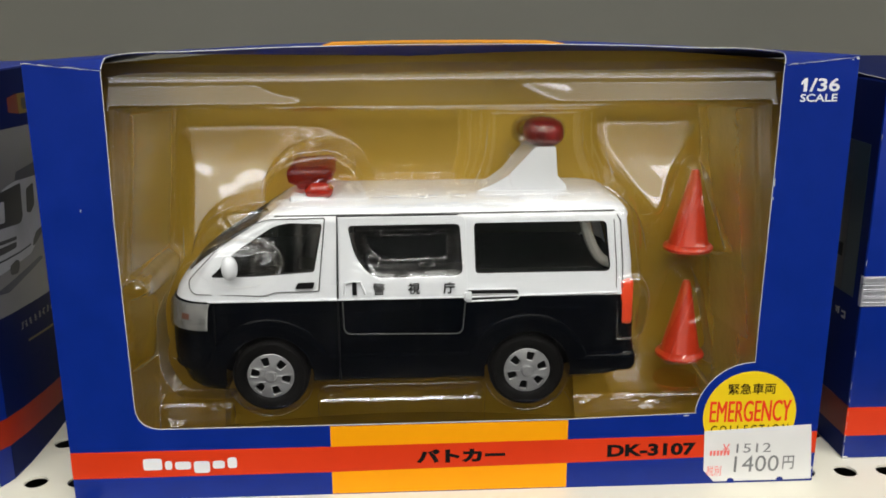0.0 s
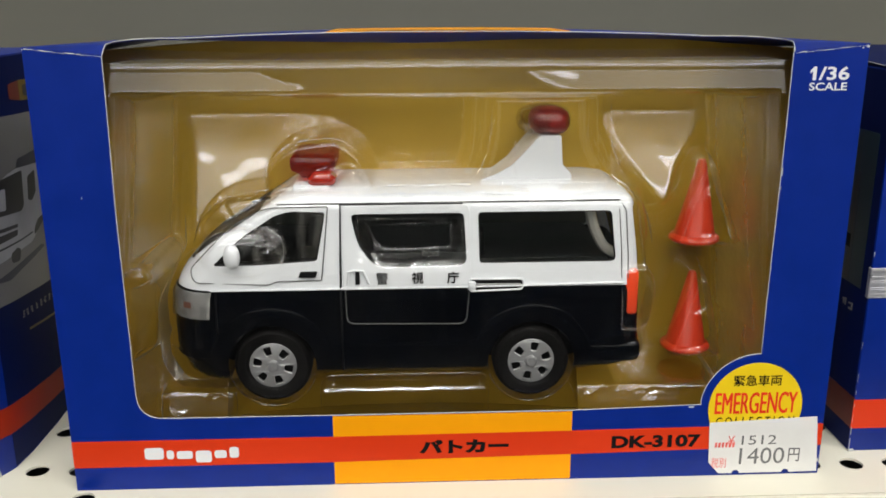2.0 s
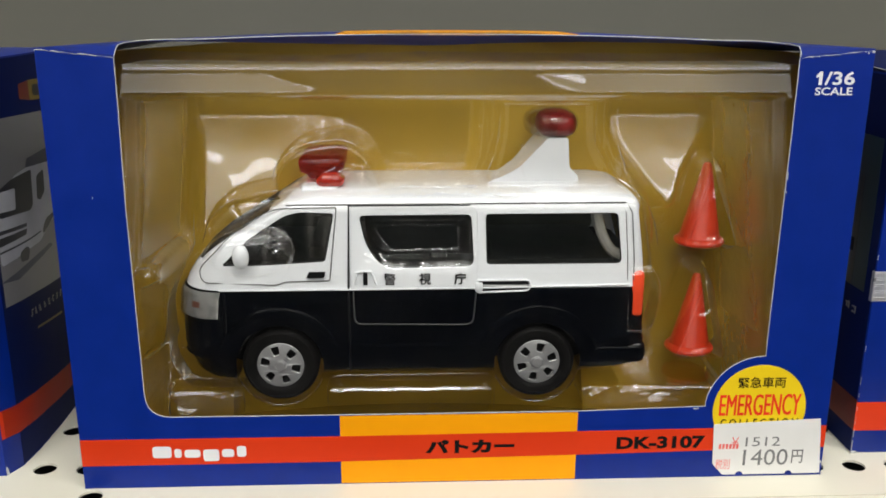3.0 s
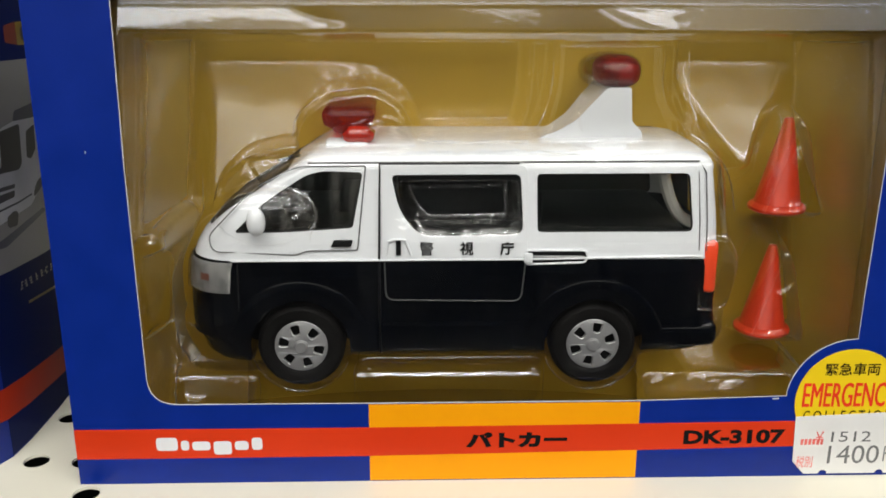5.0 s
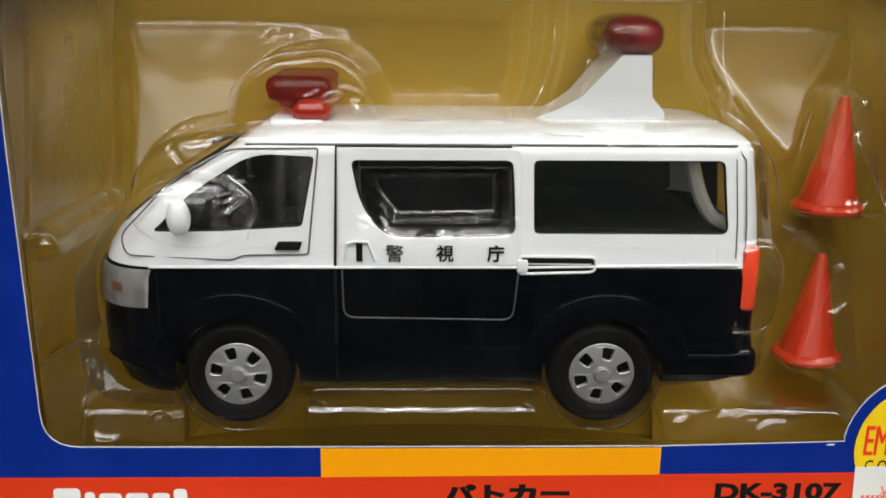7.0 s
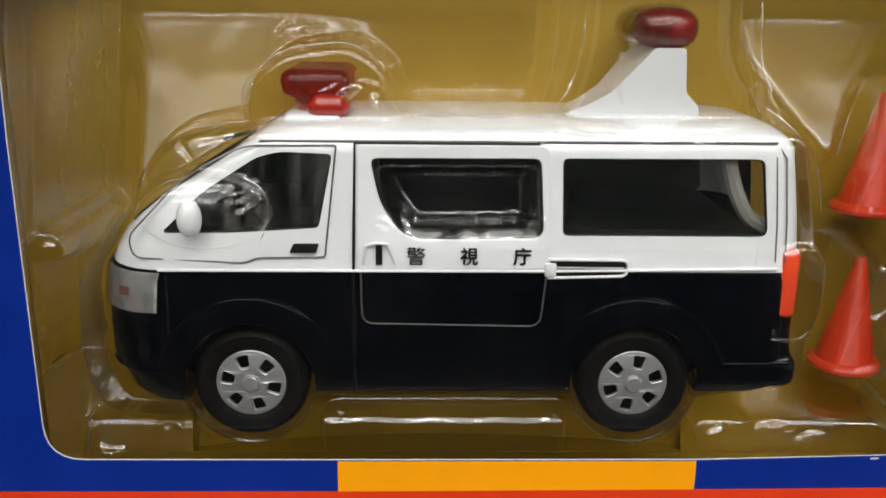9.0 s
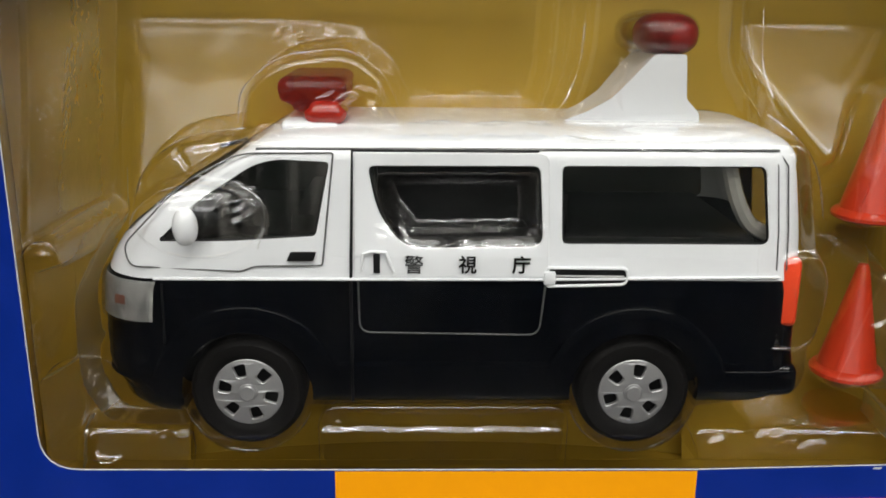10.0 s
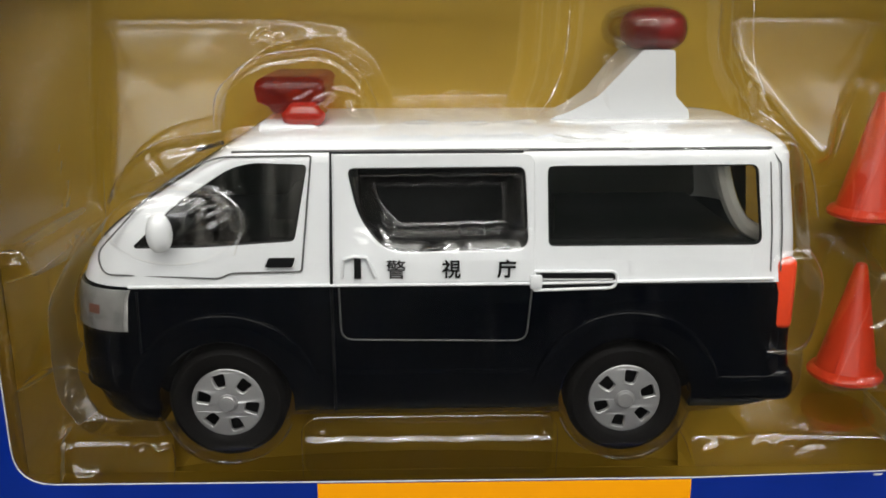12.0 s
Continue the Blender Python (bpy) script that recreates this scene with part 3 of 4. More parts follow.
def tailgate_hole():
    """A cutter for the window of the tailgate, rounded in its lower corners."""
    loop = rounded([(12.6, 76.6), (52.5, 76.6), (52.5, 67), (50, 58.0), (11.8, 58.0)], [2, 1, 5, 5, 2])
    bm = bmesh.new()
    a = [bm.verts.new((44, y, z)) for y, z in loop]
    b = [bm.verts.new((60, y, z)) for y, z in loop]
    n = len(loop)
    bm.faces.new(a)
    bm.faces.new(b[::-1])
    for i in range(n):
        bm.faces.new((a[i], b[i], b[(i + 1) % n], a[(i + 1) % n]))
    return bm


def toy_van():
    v = thing("toy_van", -12, YC, 21.6, "black and white die-cast police van with red beacons", "toy van")
    levels = [55.0, 57.5, 61, 64, 67, 70.5, 74, 77.2, 78.0, 78.6, 79.8, 80.8, 81.6, 82.1, 82.35]
    inner = [(z, a + 1.6, b - 1.4, w - 1.3, rf, rr) for z, a, b, w, rf, rr in UPPER]
    hollow = loft(inner, [54.0, 57.5, 61, 64, 67, 70.5, 74, 77.2, 79.8, 80.4])
    cuts = [hollow, prism(FRONT_WINDOW, 0, 30), prism(MID_WINDOW, 0, 30), prism(REAR_WINDOW, 0, 30),
            prism(FRONT_WINDOW, 40, 70), prism(REAR_WINDOW, 40, 70), tailgate_hole()]
    part("upper_body", carve(loft(UPPER, levels), cuts), BODY_WHITE, v, "glossy white upper body", 28)
    low = [30.8, 31.6, 34, 35.2, 38.3, 39.2, 42.5, 48, 53, 54.6, 54.95]
    arches = [revolve([(0.01, YN - 8), (12.2, YN - 8), (12.2, YN + 9.5), (0.01, YN + 9.5)], (x, 0, HUB_Z), seg=48) for x in HUBS]
    arches += [revolve([(0.01, 46), (12.2, 46), (12.2, 70), (0.01, 70)], (x, 0, HUB_Z), seg=32) for x in HUBS]
    part("lower_body", carve(loft(LOWER, low), arches), BODY_BLACK, v, "glossy blue-black lower body", 28)
    part("interior", box(-60, 44, 12, 52, 54.9, 62.5, 1.0), INTERIOR, v, "black interior tub")
    part("interior_lining", patch([(z, a + 1.8, b - 1.7, w - 1.5, rf, rr) for z, a, b, w, rf, rr in UPPER], [55, 61.0], 7, 24, 0), TRIM_BLACK, v)
    part("roof_lining", box(-40, 46, 14, 50, 76.6, 79.0, 0.8), INTERIOR, v)
    part("dashboard", box(-66, -56, 14, 50, 55, 63.0, 2.0), INTERIOR, v)
    for x, top in ((-42, 66), (-31, 76.5), (-8, 64), (4.5, 70)):
        part("seat_row", box(x, x + 5, 14, 50, 56, top, 1.2), INTERIOR, v, "black plastic seat row")
    # Black block added so the cabin behind the open window stays dark
    part("dark_filler", box(-29, 5, 17.5, 50, 56, 77, 1.0), RUBBER, v)
    hoop = eased([(37.4, 14, 78.2), (38.4, 14, 74), (40.2, 14, 68.6), (43.0, 14, 64.2), (47.5, 14, 62.0)])
    part("rear_hoop", rod([(x + 0.4, y, z) for x, y, z in hoop], 1.5), BODY_WHITE, v, "white hoop of the tailgate window")
    # wheel-arch flares
    for x in HUBS:
        ring = [(12.1, 1.5), (12.1, -0.5), (12.5, -0.9), (14.5, -1.0), (16.9, -0.98), (17.35, -0.8), (17.6, -0.4), (17.8, 0.4)]
        part("arch_flare", revolve([(r, h) for r, h in ring], (x, YN, HUB_Z), seg=48, a0=14, a1=168), BODY_BLACK, v)
    apron = [(27.9, -72.0, -62.6, 20.6, 9, 0.5), (28.3, -74.0, -62.6, 21.6, 11, 0.5), (30.0, -76.0, -62.6, 22.5, 12, 0.5), (33.0, -76.8, -62.6, 23.0, 12, 0.5)]
    part("front_apron", loft(apron, [27.9, 28.3, 30.0, 33.0]), BODY_BLACK, v, "dark apron under the bumper")
    part("bumper_lip", rod(section(LOWER, 35.2, 0.05)[1:8], 0.28), BODY_BLACK, v)
    part("bumper_seam", rod([(-64.6, 8.52, 54), (-64.7, 8.5, 46), (-65.0, 8.45, 36)], 0.2), TRIM_BLACK, v)
    for near in (True, False):
        for x in HUBS:
            van_wheel(x, v, near)
    # panes
    for loop, y in ((FRONT_WINDOW, 10.6), (REAR_WINDOW, 10.4)):
        pane = facing(sheet([loop], 0.4), y)
        part("side_window", pane, VEILED_PANE if loop is FRONT_WINDOW else PANE, v, "clear side window")
    for loop in (FRONT_WINDOW, MID_WINDOW, REAR_WINDOW):
        part("window_seal", rod([(x, 9.6 + max(0, (z - 62) * 0.1), z) for x, z in loop], 0.35, True), TRIM_BLACK, v)
    part("windscreen", patch(UPPER, [62.8, 64, 67, 70.5, 74, 76.5], -3, 2, 0.12), TRIM_BLACK, v, "dark windscreen")
    # sliding door: raised white skin and the black panel bead below
    door = rounded([(-29.7, 78.0), (4.9, 78.0), (5.4, 55.6), (-29.9, 55.3)], [0.6, 2, 0.6, 0.6])
    mesh = sheet([door, MID_WINDOW], 0.5, 0.15)
    mesh = facing(mesh, 0)
    for q in mesh.vertices:
        q.co.y += (8.7 + (q.co.z / MM - 55) * 0.083) * MM
    part("sliding_door", mesh, BODY_WHITE, v, "white sliding door with an open window")
    cab = rounded([(-70.5, 57.2), (-71.2, 61), (-60, 72.5), (-50, 77.6), (-33.4, 77.8), (-35.6, 57.6), (-48, 57.4), (-50, 56.4)], [3, 3, 6, 3, 0.6, 0.6, 1, 1])
    part("door_seam", rod([(x, 8.62 + max(0.0, (z - 60)) * 0.1 + max(0.0, -x - 65) ** 2 * 0.03, z) for x, z in cab], 0.16, True), BEAD, v)
    part("door_seam", rod([(-30.5, 8.7, 30.9), (-30.5, 8.5, 55), (-30.4, 8.6, 60), (-30.1, 10.6, 78.2), (3, 10.6, 78.3)], 0.28), TRIM_BLACK, v)
    # Grey bead stands in for the bright reflecting edge of the recessed panel
    bead = rounded([(-29.2, 55.0), (-29.0, 44.9), (4.0, 44.4), (4.9, 55.0)], [0, 2.2, 2.2, 0])
    part("panel_bead", rod([(x, 8.45, z) for x, z in bead], 0.17), BEAD, v, "thin grey bead drawn for the panel edge's highlight")
    part("belt_line", rod([(-66, 8.5, 55.0), (-30.5, 8.35, 55.1), (5.4, 8.35, 55.2), (47.5, 8.5, 55.7)], 0.3), BODY_WHITE, v)
    part("gutter", rod([(-47, 11.0, 78.35), (-30, 10.8, 78.45), (46, 10.8, 78.7)], 0.22), BEAD, v)
    # slide rail slot behind the door
    slot = rounded([(5.2, 57.4), (19.8, 57.3), (19.7, 54.3), (5.2, 53.9)], [0.3, 1.4, 1.4, 0.3])
    part("slide_rail", rod([(x, 8.4, z) for x, z in slot], 0.3, True), BODY_WHITE, v, "white slide rail with a dark slot")
    part("rail_slot", facing(sheet([slot], 0.2), 8.55), TRIM_BLACK, v)
    part("rail_bar", rod([(6, 8.3, 55.9), (19, 8.3, 55.8)], 0.22), SILVER, v)
    part("rail_stop", box(4.4, 6.6, 7.7, 9, 54.2, 56.8, 0.4), BODY_WHITE, v)
    # handles
    part("door_handle", facing(sheet([rounded([(-42.0, 58.5), (-41.2, 60.2), (-36.6, 60.2), (-37.2, 58.5)], 0.3)], 0.5, 0.1), 8.65), TRIM_BLACK, v, "black recessed handle")
    part("handle_recess", rod([(-28.6, 8.2, 56.6), (-28.2, 8.1, 59.9), (-26.5, 8.1, 60.4), (-24.2, 8.1, 60.2), (-22.8, 8.2, 56.6)], 0.32), BODY_WHITE, v)
    part("door_handle", facing(sheet([[(-26.4, 56.4), (-25.2, 56.4), (-25.2, 60.1), (-26.4, 60.1)]], 0.4, 0.1), 8.3), TRIM_BLACK, v, "black upright handle")
    for text, x0, x1, bold in (("警", -20.8, -17.4, 0.1), ("視", -11.1, -7.8, 0.22), ("庁", -1.4, 1.9, 0.28)):
        part("lettering", facing(letters(text, x0, x1, 56.3, 59.75, bold), 8.12), BLACK_INK, v, "black painted characters")
    # mirror, lamps, beacons
    bm = bmesh.new()
    bmesh.ops.create_uvsphere(bm, u_segments=20, v_segments=14, radius=1.0)
    for q in bm.verts:
        q.co = (-59.3 + q.co.x * 2.0 + (0.5 if q.co.x > 0.4 else 0), 6.2 + q.co.y * 1.9, 65.2 + q.co.z * 3.5 * (1.0 if q.co.z > 0 else 0.95))
    part("wing_mirror", bm, BODY_WHITE, v, "white rounded wing mirror")
    part("mirror_arm", rod([(-58.5, 9.8, 63.2), (-58.9, 7.5, 63.6)], 0.7), TRIM_BLACK, v)
    part("headlight", patch(LOWER, [46.8, 48, 51, 53, 54.5], -2, 7, 0.3), LAMP_GREY, v, "grey headlight reflector")
    part("headlight_lens", patch(LOWER, [46.6, 48, 51, 53, 54.7], -2, 7, 0.75), LAMP_LENS, v, "milky clear headlight lens")
    part("indicator", patch(LOWER, [49.8, 50.6, 51.5], 4, 5, 0.42), INDICATOR, v, "small orange indicator")
    part("tail_lamp", box(48.0, 52.2, 8.7, 13.0, 45.8, 59.2, 1.3, 3), TAIL, v, "tall orange-red tail lamp")
    part("bumper", box(34.5, 53.8, 8.3, 14, 31.6, 38.4, 2.2, 4), BODY_BLACK, v)
    part("wiper", rod([(-49.5, 16, 79.2), (-55, 20, 77.3)], 0.4), TRIM_BLACK, v)
    # front beacon: a wide dark lens over a brighter foot
    foot = box(-39.4, -31.4, 16.5, 24, 81.7, 86.0, 1.9, 4)
    for q in foot.verts:
        if q.co.z > 84.2:
            q.co.x = -35.4 + (q.co.x + 35.4) * 0.8
    part("beacon_foot", foot, LENS_BRIGHT, v, "bright red foot of the beacon")
    bar = box(-44.2, -31.2, 19, 46, 83.6, 90.2, 2.2, 4)
    for q in bar.verts:
        q.co.x = -37.9 + (q.co.x + 37.6) * (1.0 if q.co.z > 88 else 0.62 if q.co.z < 85.4 else 0.92)
    part("beacon_bar", bar, LENS_RED, v, "dark red beacon lens")
    part("beacon_mount", box(-43.5, -33, 17, 46, 80.2, 82.6, 1.0), BODY_WHITE, v)
    # rear tower with its lamp
    tower = rounded([(25.6, 94.6), (31.4, 94.6), (32.0, 86.4), (34.6, 83.7), (34.8, 79.2), (14.5, 79.2), (5.8, 81.0), (13.5, 84.0), (17.8, 86.4)], 0.5, 2)
    bm = prism(tower, 22.5, 41.5)
    for q in bm.verts:
        if q.co.x < 24:
            f = (24 - q.co.x) / 15
            q.co.y = 22.5 + (q.co.y - 22.5) * (1 - 0.55 * min(1.0, f))
    part("lamp_tower", bm, BODY_WHITE, v, "white wedge-shaped roof tower", 25)
    bm = bmesh.new()
    bmesh.ops.create_uvsphere(bm, u_segments=28, v_segments=18, radius=1.0)
    for q in bm.verts:
        s = lambda a: math.copysign(abs(a) ** 0.8, a)
        q.co = (28.9 + s(q.co.x) * 5.7, 30 + s(q.co.y) * 8.5, 98.0 + s(q.co.z) * 4.0)
    part("tower_lamp", bm, LENS_DARK, v, "dark red oval roof lamp")
    bm = bmesh.new()
    bmesh.ops.create_uvsphere(bm, u_segments=24, v_segments=14, radius=1.0)
    for q in bm.verts:
        q.co = (27.4 + s(q.co.x) * 7.8, 30.5 + s(q.co.y) * 9.0, 98.2 + s(q.co.z) * 4.4)
    part("lamp_shell", bm, PANE, v, "clear shell round the roof lamp")
    # Opaque brown plates added in place of the dim card seen through the windows
    for loop in (FRONT_WINDOW, REAR_WINDOW):
        part("side_window", facing(sheet([loop], 0.4), 51.0), CARD_VIEW, v, "brown plate in place of the dim card seen through")
    for x in (46.6, 48.4):
        part("pillar_seam", rod([(x + 0.5, 8.75, 57), (x + 0.3, 9.3, 64), (x - 0.6, 10.5, 76), (x - 2.0, 11.2, 78)], 0.15), BEAD, v)
    return v


toy_van()


def traffic_cone(x, z):
    c = thing("traffic_cone", x, 30, z, "small orange-red plastic traffic cone held in the blister", "traffic cone", "toy traffic cones")
    tip = 24.4

    def leaning(bm):
        for q in bm.verts:
            q.co.x += 0.035 * (q.co.z - z)
        return bm

    part("cone_body", leaning(revolve([(0.01, tip), (0.9, tip - 0.1), (1.25, tip - 0.8), (5.9, 2.4), (6.2, 1.9)], (x, 29, z), "z", 40)), CONE, c)
    part("base", leaning(revolve([(6.1, 2.2), (6.9, 1.8), (7.4, 1.1), (7.3, 0.4), (6.7, 0), (0.01, 0)], (x, 29, z), "z", 40)), CONE, c, "rounded foot of the cone")
    part("seam", rod([(x - 4.2, 29 - 4.6, z + 2.6), (x + 0.3, 29 - 1.5, z + 17.5)], 0.22), CONE, c)
    return c


traffic_cone(73.2, 62.0)
traffic_cone(72.8, 28.0)


# ---- the clear blister, one vacuum-formed sheet over van and cones ----
def inside(loop, X, Z):
    """Signed distance to an outline, positive outside."""
    best, sign = np.full(X.shape, 1e9), np.ones(X.shape, bool)
    n = len(loop)
    for i in range(n):
        (ax, az), (bx, bz) = loop[i], loop[(i + 1) % n]
        ex, ez = bx - ax, bz - az
        t = np.clip(((X - ax) * ex + (Z - az) * ez) / (ex * ex + ez * ez), 0, 1)
        best = np.minimum(best, np.hypot(X - ax - t * ex, Z - az - t * ez))
        if abs(ez) > 1e-9:
            cross = ((az > Z) != (bz > Z)) & (X < ex * (Z - az) / ez + ax)
            sign ^= cross
    return np.where(sign, best, -best)


def ease(a, b, x):
    t = np.clip((x - a) / (b - a), 0, 1)
    return t * t * (3 - 2 * t)


def softened(Y, reach, passes=3):
    """Y smoothed by a running mean over reach cells each way, as a hot sheet rounds its corners."""
    for _ in range(passes):
        for axis in (0, 1):
            pad = [(reach + 1, reach) if k == axis else (0, 0) for k in (0, 1)]
            c = np.cumsum(np.pad(Y, pad, mode="edge"), axis=axis)
            n = 2 * reach + 1
            Y = (np.take(c, range(n, c.shape[axis]), axis) - np.take(c, range(0, c.shape[axis] - n), axis)) / n
    return Y


def waves(X, Z, rng, count, short, long, steep):
    """A sum of plane waves of wavelengths short to long mm, each with about that slope."""
    out = np.zeros(X.shape)
    for _ in range(count):
        turn, length = rng.uniform(0, math.pi), math.exp(rng.uniform(math.log(short), math.log(long)))
        k = 2 * math.pi / length
        bend = rng.uniform(0.6, 1.6) * np.sin((X * math.sin(turn) - Z * math.cos(turn)) * k * 0.37 + rng.uniform(0, 6.28))
        out += steep / k * np.sin((X * math.cos(turn) + Z * math.sin(turn)) * k + bend + rng.uniform(0, 6.28))
    return out / math.sqrt(count)


def blister():
    step = 0.2
    X, Z = np.meshgrid(np.arange(-93, 93.01, step), np.arange(16, 114.6, step))
    floor_y = 37.0
    Y = np.full(X.shape, floor_y)
    rng = np.random.RandomState(5)
    broad = waves(X, Z, rng, 9, 22, 60, 0.03) + waves(X, Z, rng, 9, 6, 16, 0.016)

    def raise_to(loop, y, wall, out, dome=0.0, reach=8.0):
        d = inside(loop, X, Z)
        f = 1 - ease(-0.3, out, d)
        r = max(1.2, wall)
        top = y - dome * np.sqrt(np.clip(-d / reach, 0, 1)) + r - np.sqrt(r * r - np.clip(d + r, 0, 0.95 * r) ** 2)
        return floor_y + (top - floor_y) * f

    # two slanting facets beside the van
    left = inside(rounded([(-79.0, 103), (-78.2, 84), (-78.6, 62), (-76, 40), (-60, 50), (-20, 78), (-14, 103)], 4.0, 4), X, Z)
    right = inside(rounded([(43, 104), (79, 104), (78, 92), (72, 83), (68, 70), (60, 68), (52, 78), (45, 88)], 4.0, 4), X, Z)
    for d, fade, tilt in ((left, 1 - 0.75 * ease(-52, -18, X), 0.402), (right, 1.0, 0.402)):
        drop = np.sqrt(np.clip(100 - Z, 0, 70) ** 2 + 0.5) - 0.7
        Y = np.minimum(Y, floor_y - (1 - ease(-6.0, 1.5, d)) * fade * tilt * 500 * (1 - np.exp(-drop / 500)))
        Y = Y + 0.3 * broad * (1 - ease(-6.0, 1.5, d))
    Y = softened(Y, 2)
    arc = lambda hub: [(hub + 12.0 * math.cos(radians(q)), HUB_Z + 12.0 * math.sin(radians(q))) for q in range(-10, -171, -10)]
    van = rounded([(-62, 26.5), (-76, 26.8), (-80.2, 34), (-80.6, 40), (-80.4, 52), (-73, 66), (-50, 79), (-46, 82.4), (44, 83), (51, 80), (54, 60), (54.5, 36), (52, 32.5)], 3.0, 3) + arc(HUBS[1]) + [(10, 30.6), (-37.5, 30.6)] + arc(HUBS[0])
    shoulder = 6.5 + 0.1 * np.clip(Z - 60, 0, 30) + 1.1 * np.clip(Z - 79.6, 0, 5) ** 1.7
    foot_box = rounded([(-37.6, 28.6), (11, 28.6), (10.6, 15), (-38, 15)], 4)
    slope = lambda z0, k: np.clip(z0 - Z, 0, 20) * -k
    feats = [raise_to(van, shoulder, 0.8, 2.2),
             raise_to(rounded([(-50.6, 79), (-50.4, 87), (-43.5, 93.6), (-31, 95.2), (-25.0, 91.5), (-20.0, 80)], [2, 6, 8, 8, 6, 2]), 14.0, 1.2, 1.4, 0.9, 9.0),
             raise_to(rounded([(6, 80), (9.5, 88), (11.4, 96), (11.8, 110), (38, 110), (38.5, 94), (45, 84), (46, 80)], [2, 4, 6, 2, 2, 6, 4, 2]), 17.0, 1.8, 2.4, 2.0, 4.0),
             raise_to(rounded([(-73, 62), (-69.5, 73), (-63, 79), (-50.5, 81.4), (-47, 74), (-56, 62)], [3, 7, 6, 3, 4, 4]), 14.0, 2.0, 1.6, 3.0, 8.0),
             raise_to(oval(-56.6, 66.2, 11.8, 7.2, 48), 5.6, 1.8, 1.2, 2.6, 6.0),
             raise_to(foot_box, 11.6 + np.clip((Z + 0.12 * np.sin(X * 0.5) - 23.2) * 1.6, 0, 0.7), 1.0, 1.0),
             raise_to(rounded([(-83, 24.5), (-61, 24.5), (-62, 15), (-83, 15)], 2), 11.4 + slope(24, 0.37), 1.0, 1.4),
             raise_to(rounded([(35.2, 24.0), (80, 23.2), (80, 15), (37, 15)], 3), 12.4 + slope(23.5, 0.36), 1.0, 1.4),
             raise_to(rounded([(-90, 62.5), (-81.5, 62.5), (-80.5, 57), (-90, 57)], 2), 6.0, 1.0, 2.0),
             raise_to(rounded([(46, 60.5), (52, 61.5), (56, 57), (56.2, 50), (54.4, 42), (47, 42)], 3), 6.0, 1.2, 1.2, 1.2, 4.0),
             raise_to(rounded([(-92, 36), (-86, 37.2), (-80, 37.4), (-74, 33), (-66, 29), (-61, 26), (-61, 15), (-92, 15)], [1, 3, 4, 5, 4, 1, 1, 1]), 14 + 0.385 * (Z - 15), 2.5, 1.8, 0.6, 6.0),
             raise_to(rounded([(-91, 60), (-84, 59), (-82.5, 50), (-83, 36), (-91, 36)], 3), 12.0 + 0.385 * (Z - 36), 2.0, 2.0, 0.5, 3.0),
             raise_to(rounded([(46, 90), (50, 86.5), (55, 80), (57.8, 70), (58, 40), (54, 36), (50, 60), (45, 82)], 3), 22.0, 2.5, 2.0, 3.0, 4.0),
             raise_to(rounded([(37, 112), (44, 112), (44.2, 96), (49, 86), (45, 80), (37, 90)], 3), 25.0, 2.5, 1.5, 2.0, 3.0),
             raise_to(rounded([(7, 112), (12.5, 112), (12, 94), (9.5, 86), (3, 81), (6, 90)], 3), 26.0, 1.5, 1.5)]
    for z in (62.0, 28.0):
        tri = rounded([(64.6, z - 0.4), (81.8, z - 0.4), (76.0, z + 25.6), (72.6, z + 25.6)], [3, 3, 1.5, 1.5])
        feats.append(raise_to(tri, 20.5, 1.8, 1.8, 1.5, 4.0))
    for f in feats:
        Y = np.minimum(Y, f)
    # soft upright ridges along the recess sides
    for x0, deep, wide in ((-80.8, 0.5, 0.8), (-79.0, 0.25, 0.9), (79.8, 0.5, 0.8), (81.4, 0.4, 0.6), (77.4, 0.25, 0.9), (41.5, 0.3, 0.7), (44.0, 0.25, 0.8), (7.6, 0.25, 0.8)):
        Y = Y - deep * (0.6 + 0.4 * np.sin(Z * 0.19 + x0)) * np.exp(-((X - x0 - 0.5 * np.sin(Z * 0.07 + x0)) / wide) ** 2)
    # pocket pressed into the open door window, with a ledge along its foot
    d = inside(MID_WINDOW, X, Z)
    h = np.clip(-d - 0.6 + 0.08 * np.sin(X * 1.3) + 0.05 * np.sin(X * 2.9 + 1), 0, 9)
    ledge = 0.84 * np.minimum(h, 1.5) - 0.05 * np.minimum(h, 1.5) ** 2 + 4.8 * ease(1.5, 3.4, h)
    Y = Y + ledge + (6.0 * ease(0.0, 3.4, h) - ledge) * ease(64.5, 68, Z)
    # rim: outer frame close behind the box front
    g = np.abs(X + 0.6) + 0.1 * (np.clip(Z, 40, 120) - 76) + 0.15 * np.sin(Z * 0.11 + 0.02 * X)
    lip = np.maximum(ease(79.6, 84.6, g), ease(105.0, 107.0, Z))
    Y = Y + (6.0 - Y) * lip
    rim = np.maximum(ease(84.6, 87.6, g), ease(106.6, 109.2, Z))
    band = 0.9 + (0.238 - 0.09 * ease(-46, -38, X + 0.8 * (Z - 112) + 2 * np.sin(Z)) * (1 - 0.95 * ease(20, 34, X + 1.5 * (Z - 112))) + 0.004 * np.sin(X * 0.16 + 2)) * np.clip(Z - 108.0, 0, 9)
    Y = Y + (band - Y) * rim
    Y = softened(Y, 1)
    # the uneven surface of thin formed plastic, and crinkles where it was drawn over corners: place, spread, depth
    Y = Y + broad * (1 - 0.85 * rim)
    pleats = random.Random(11)
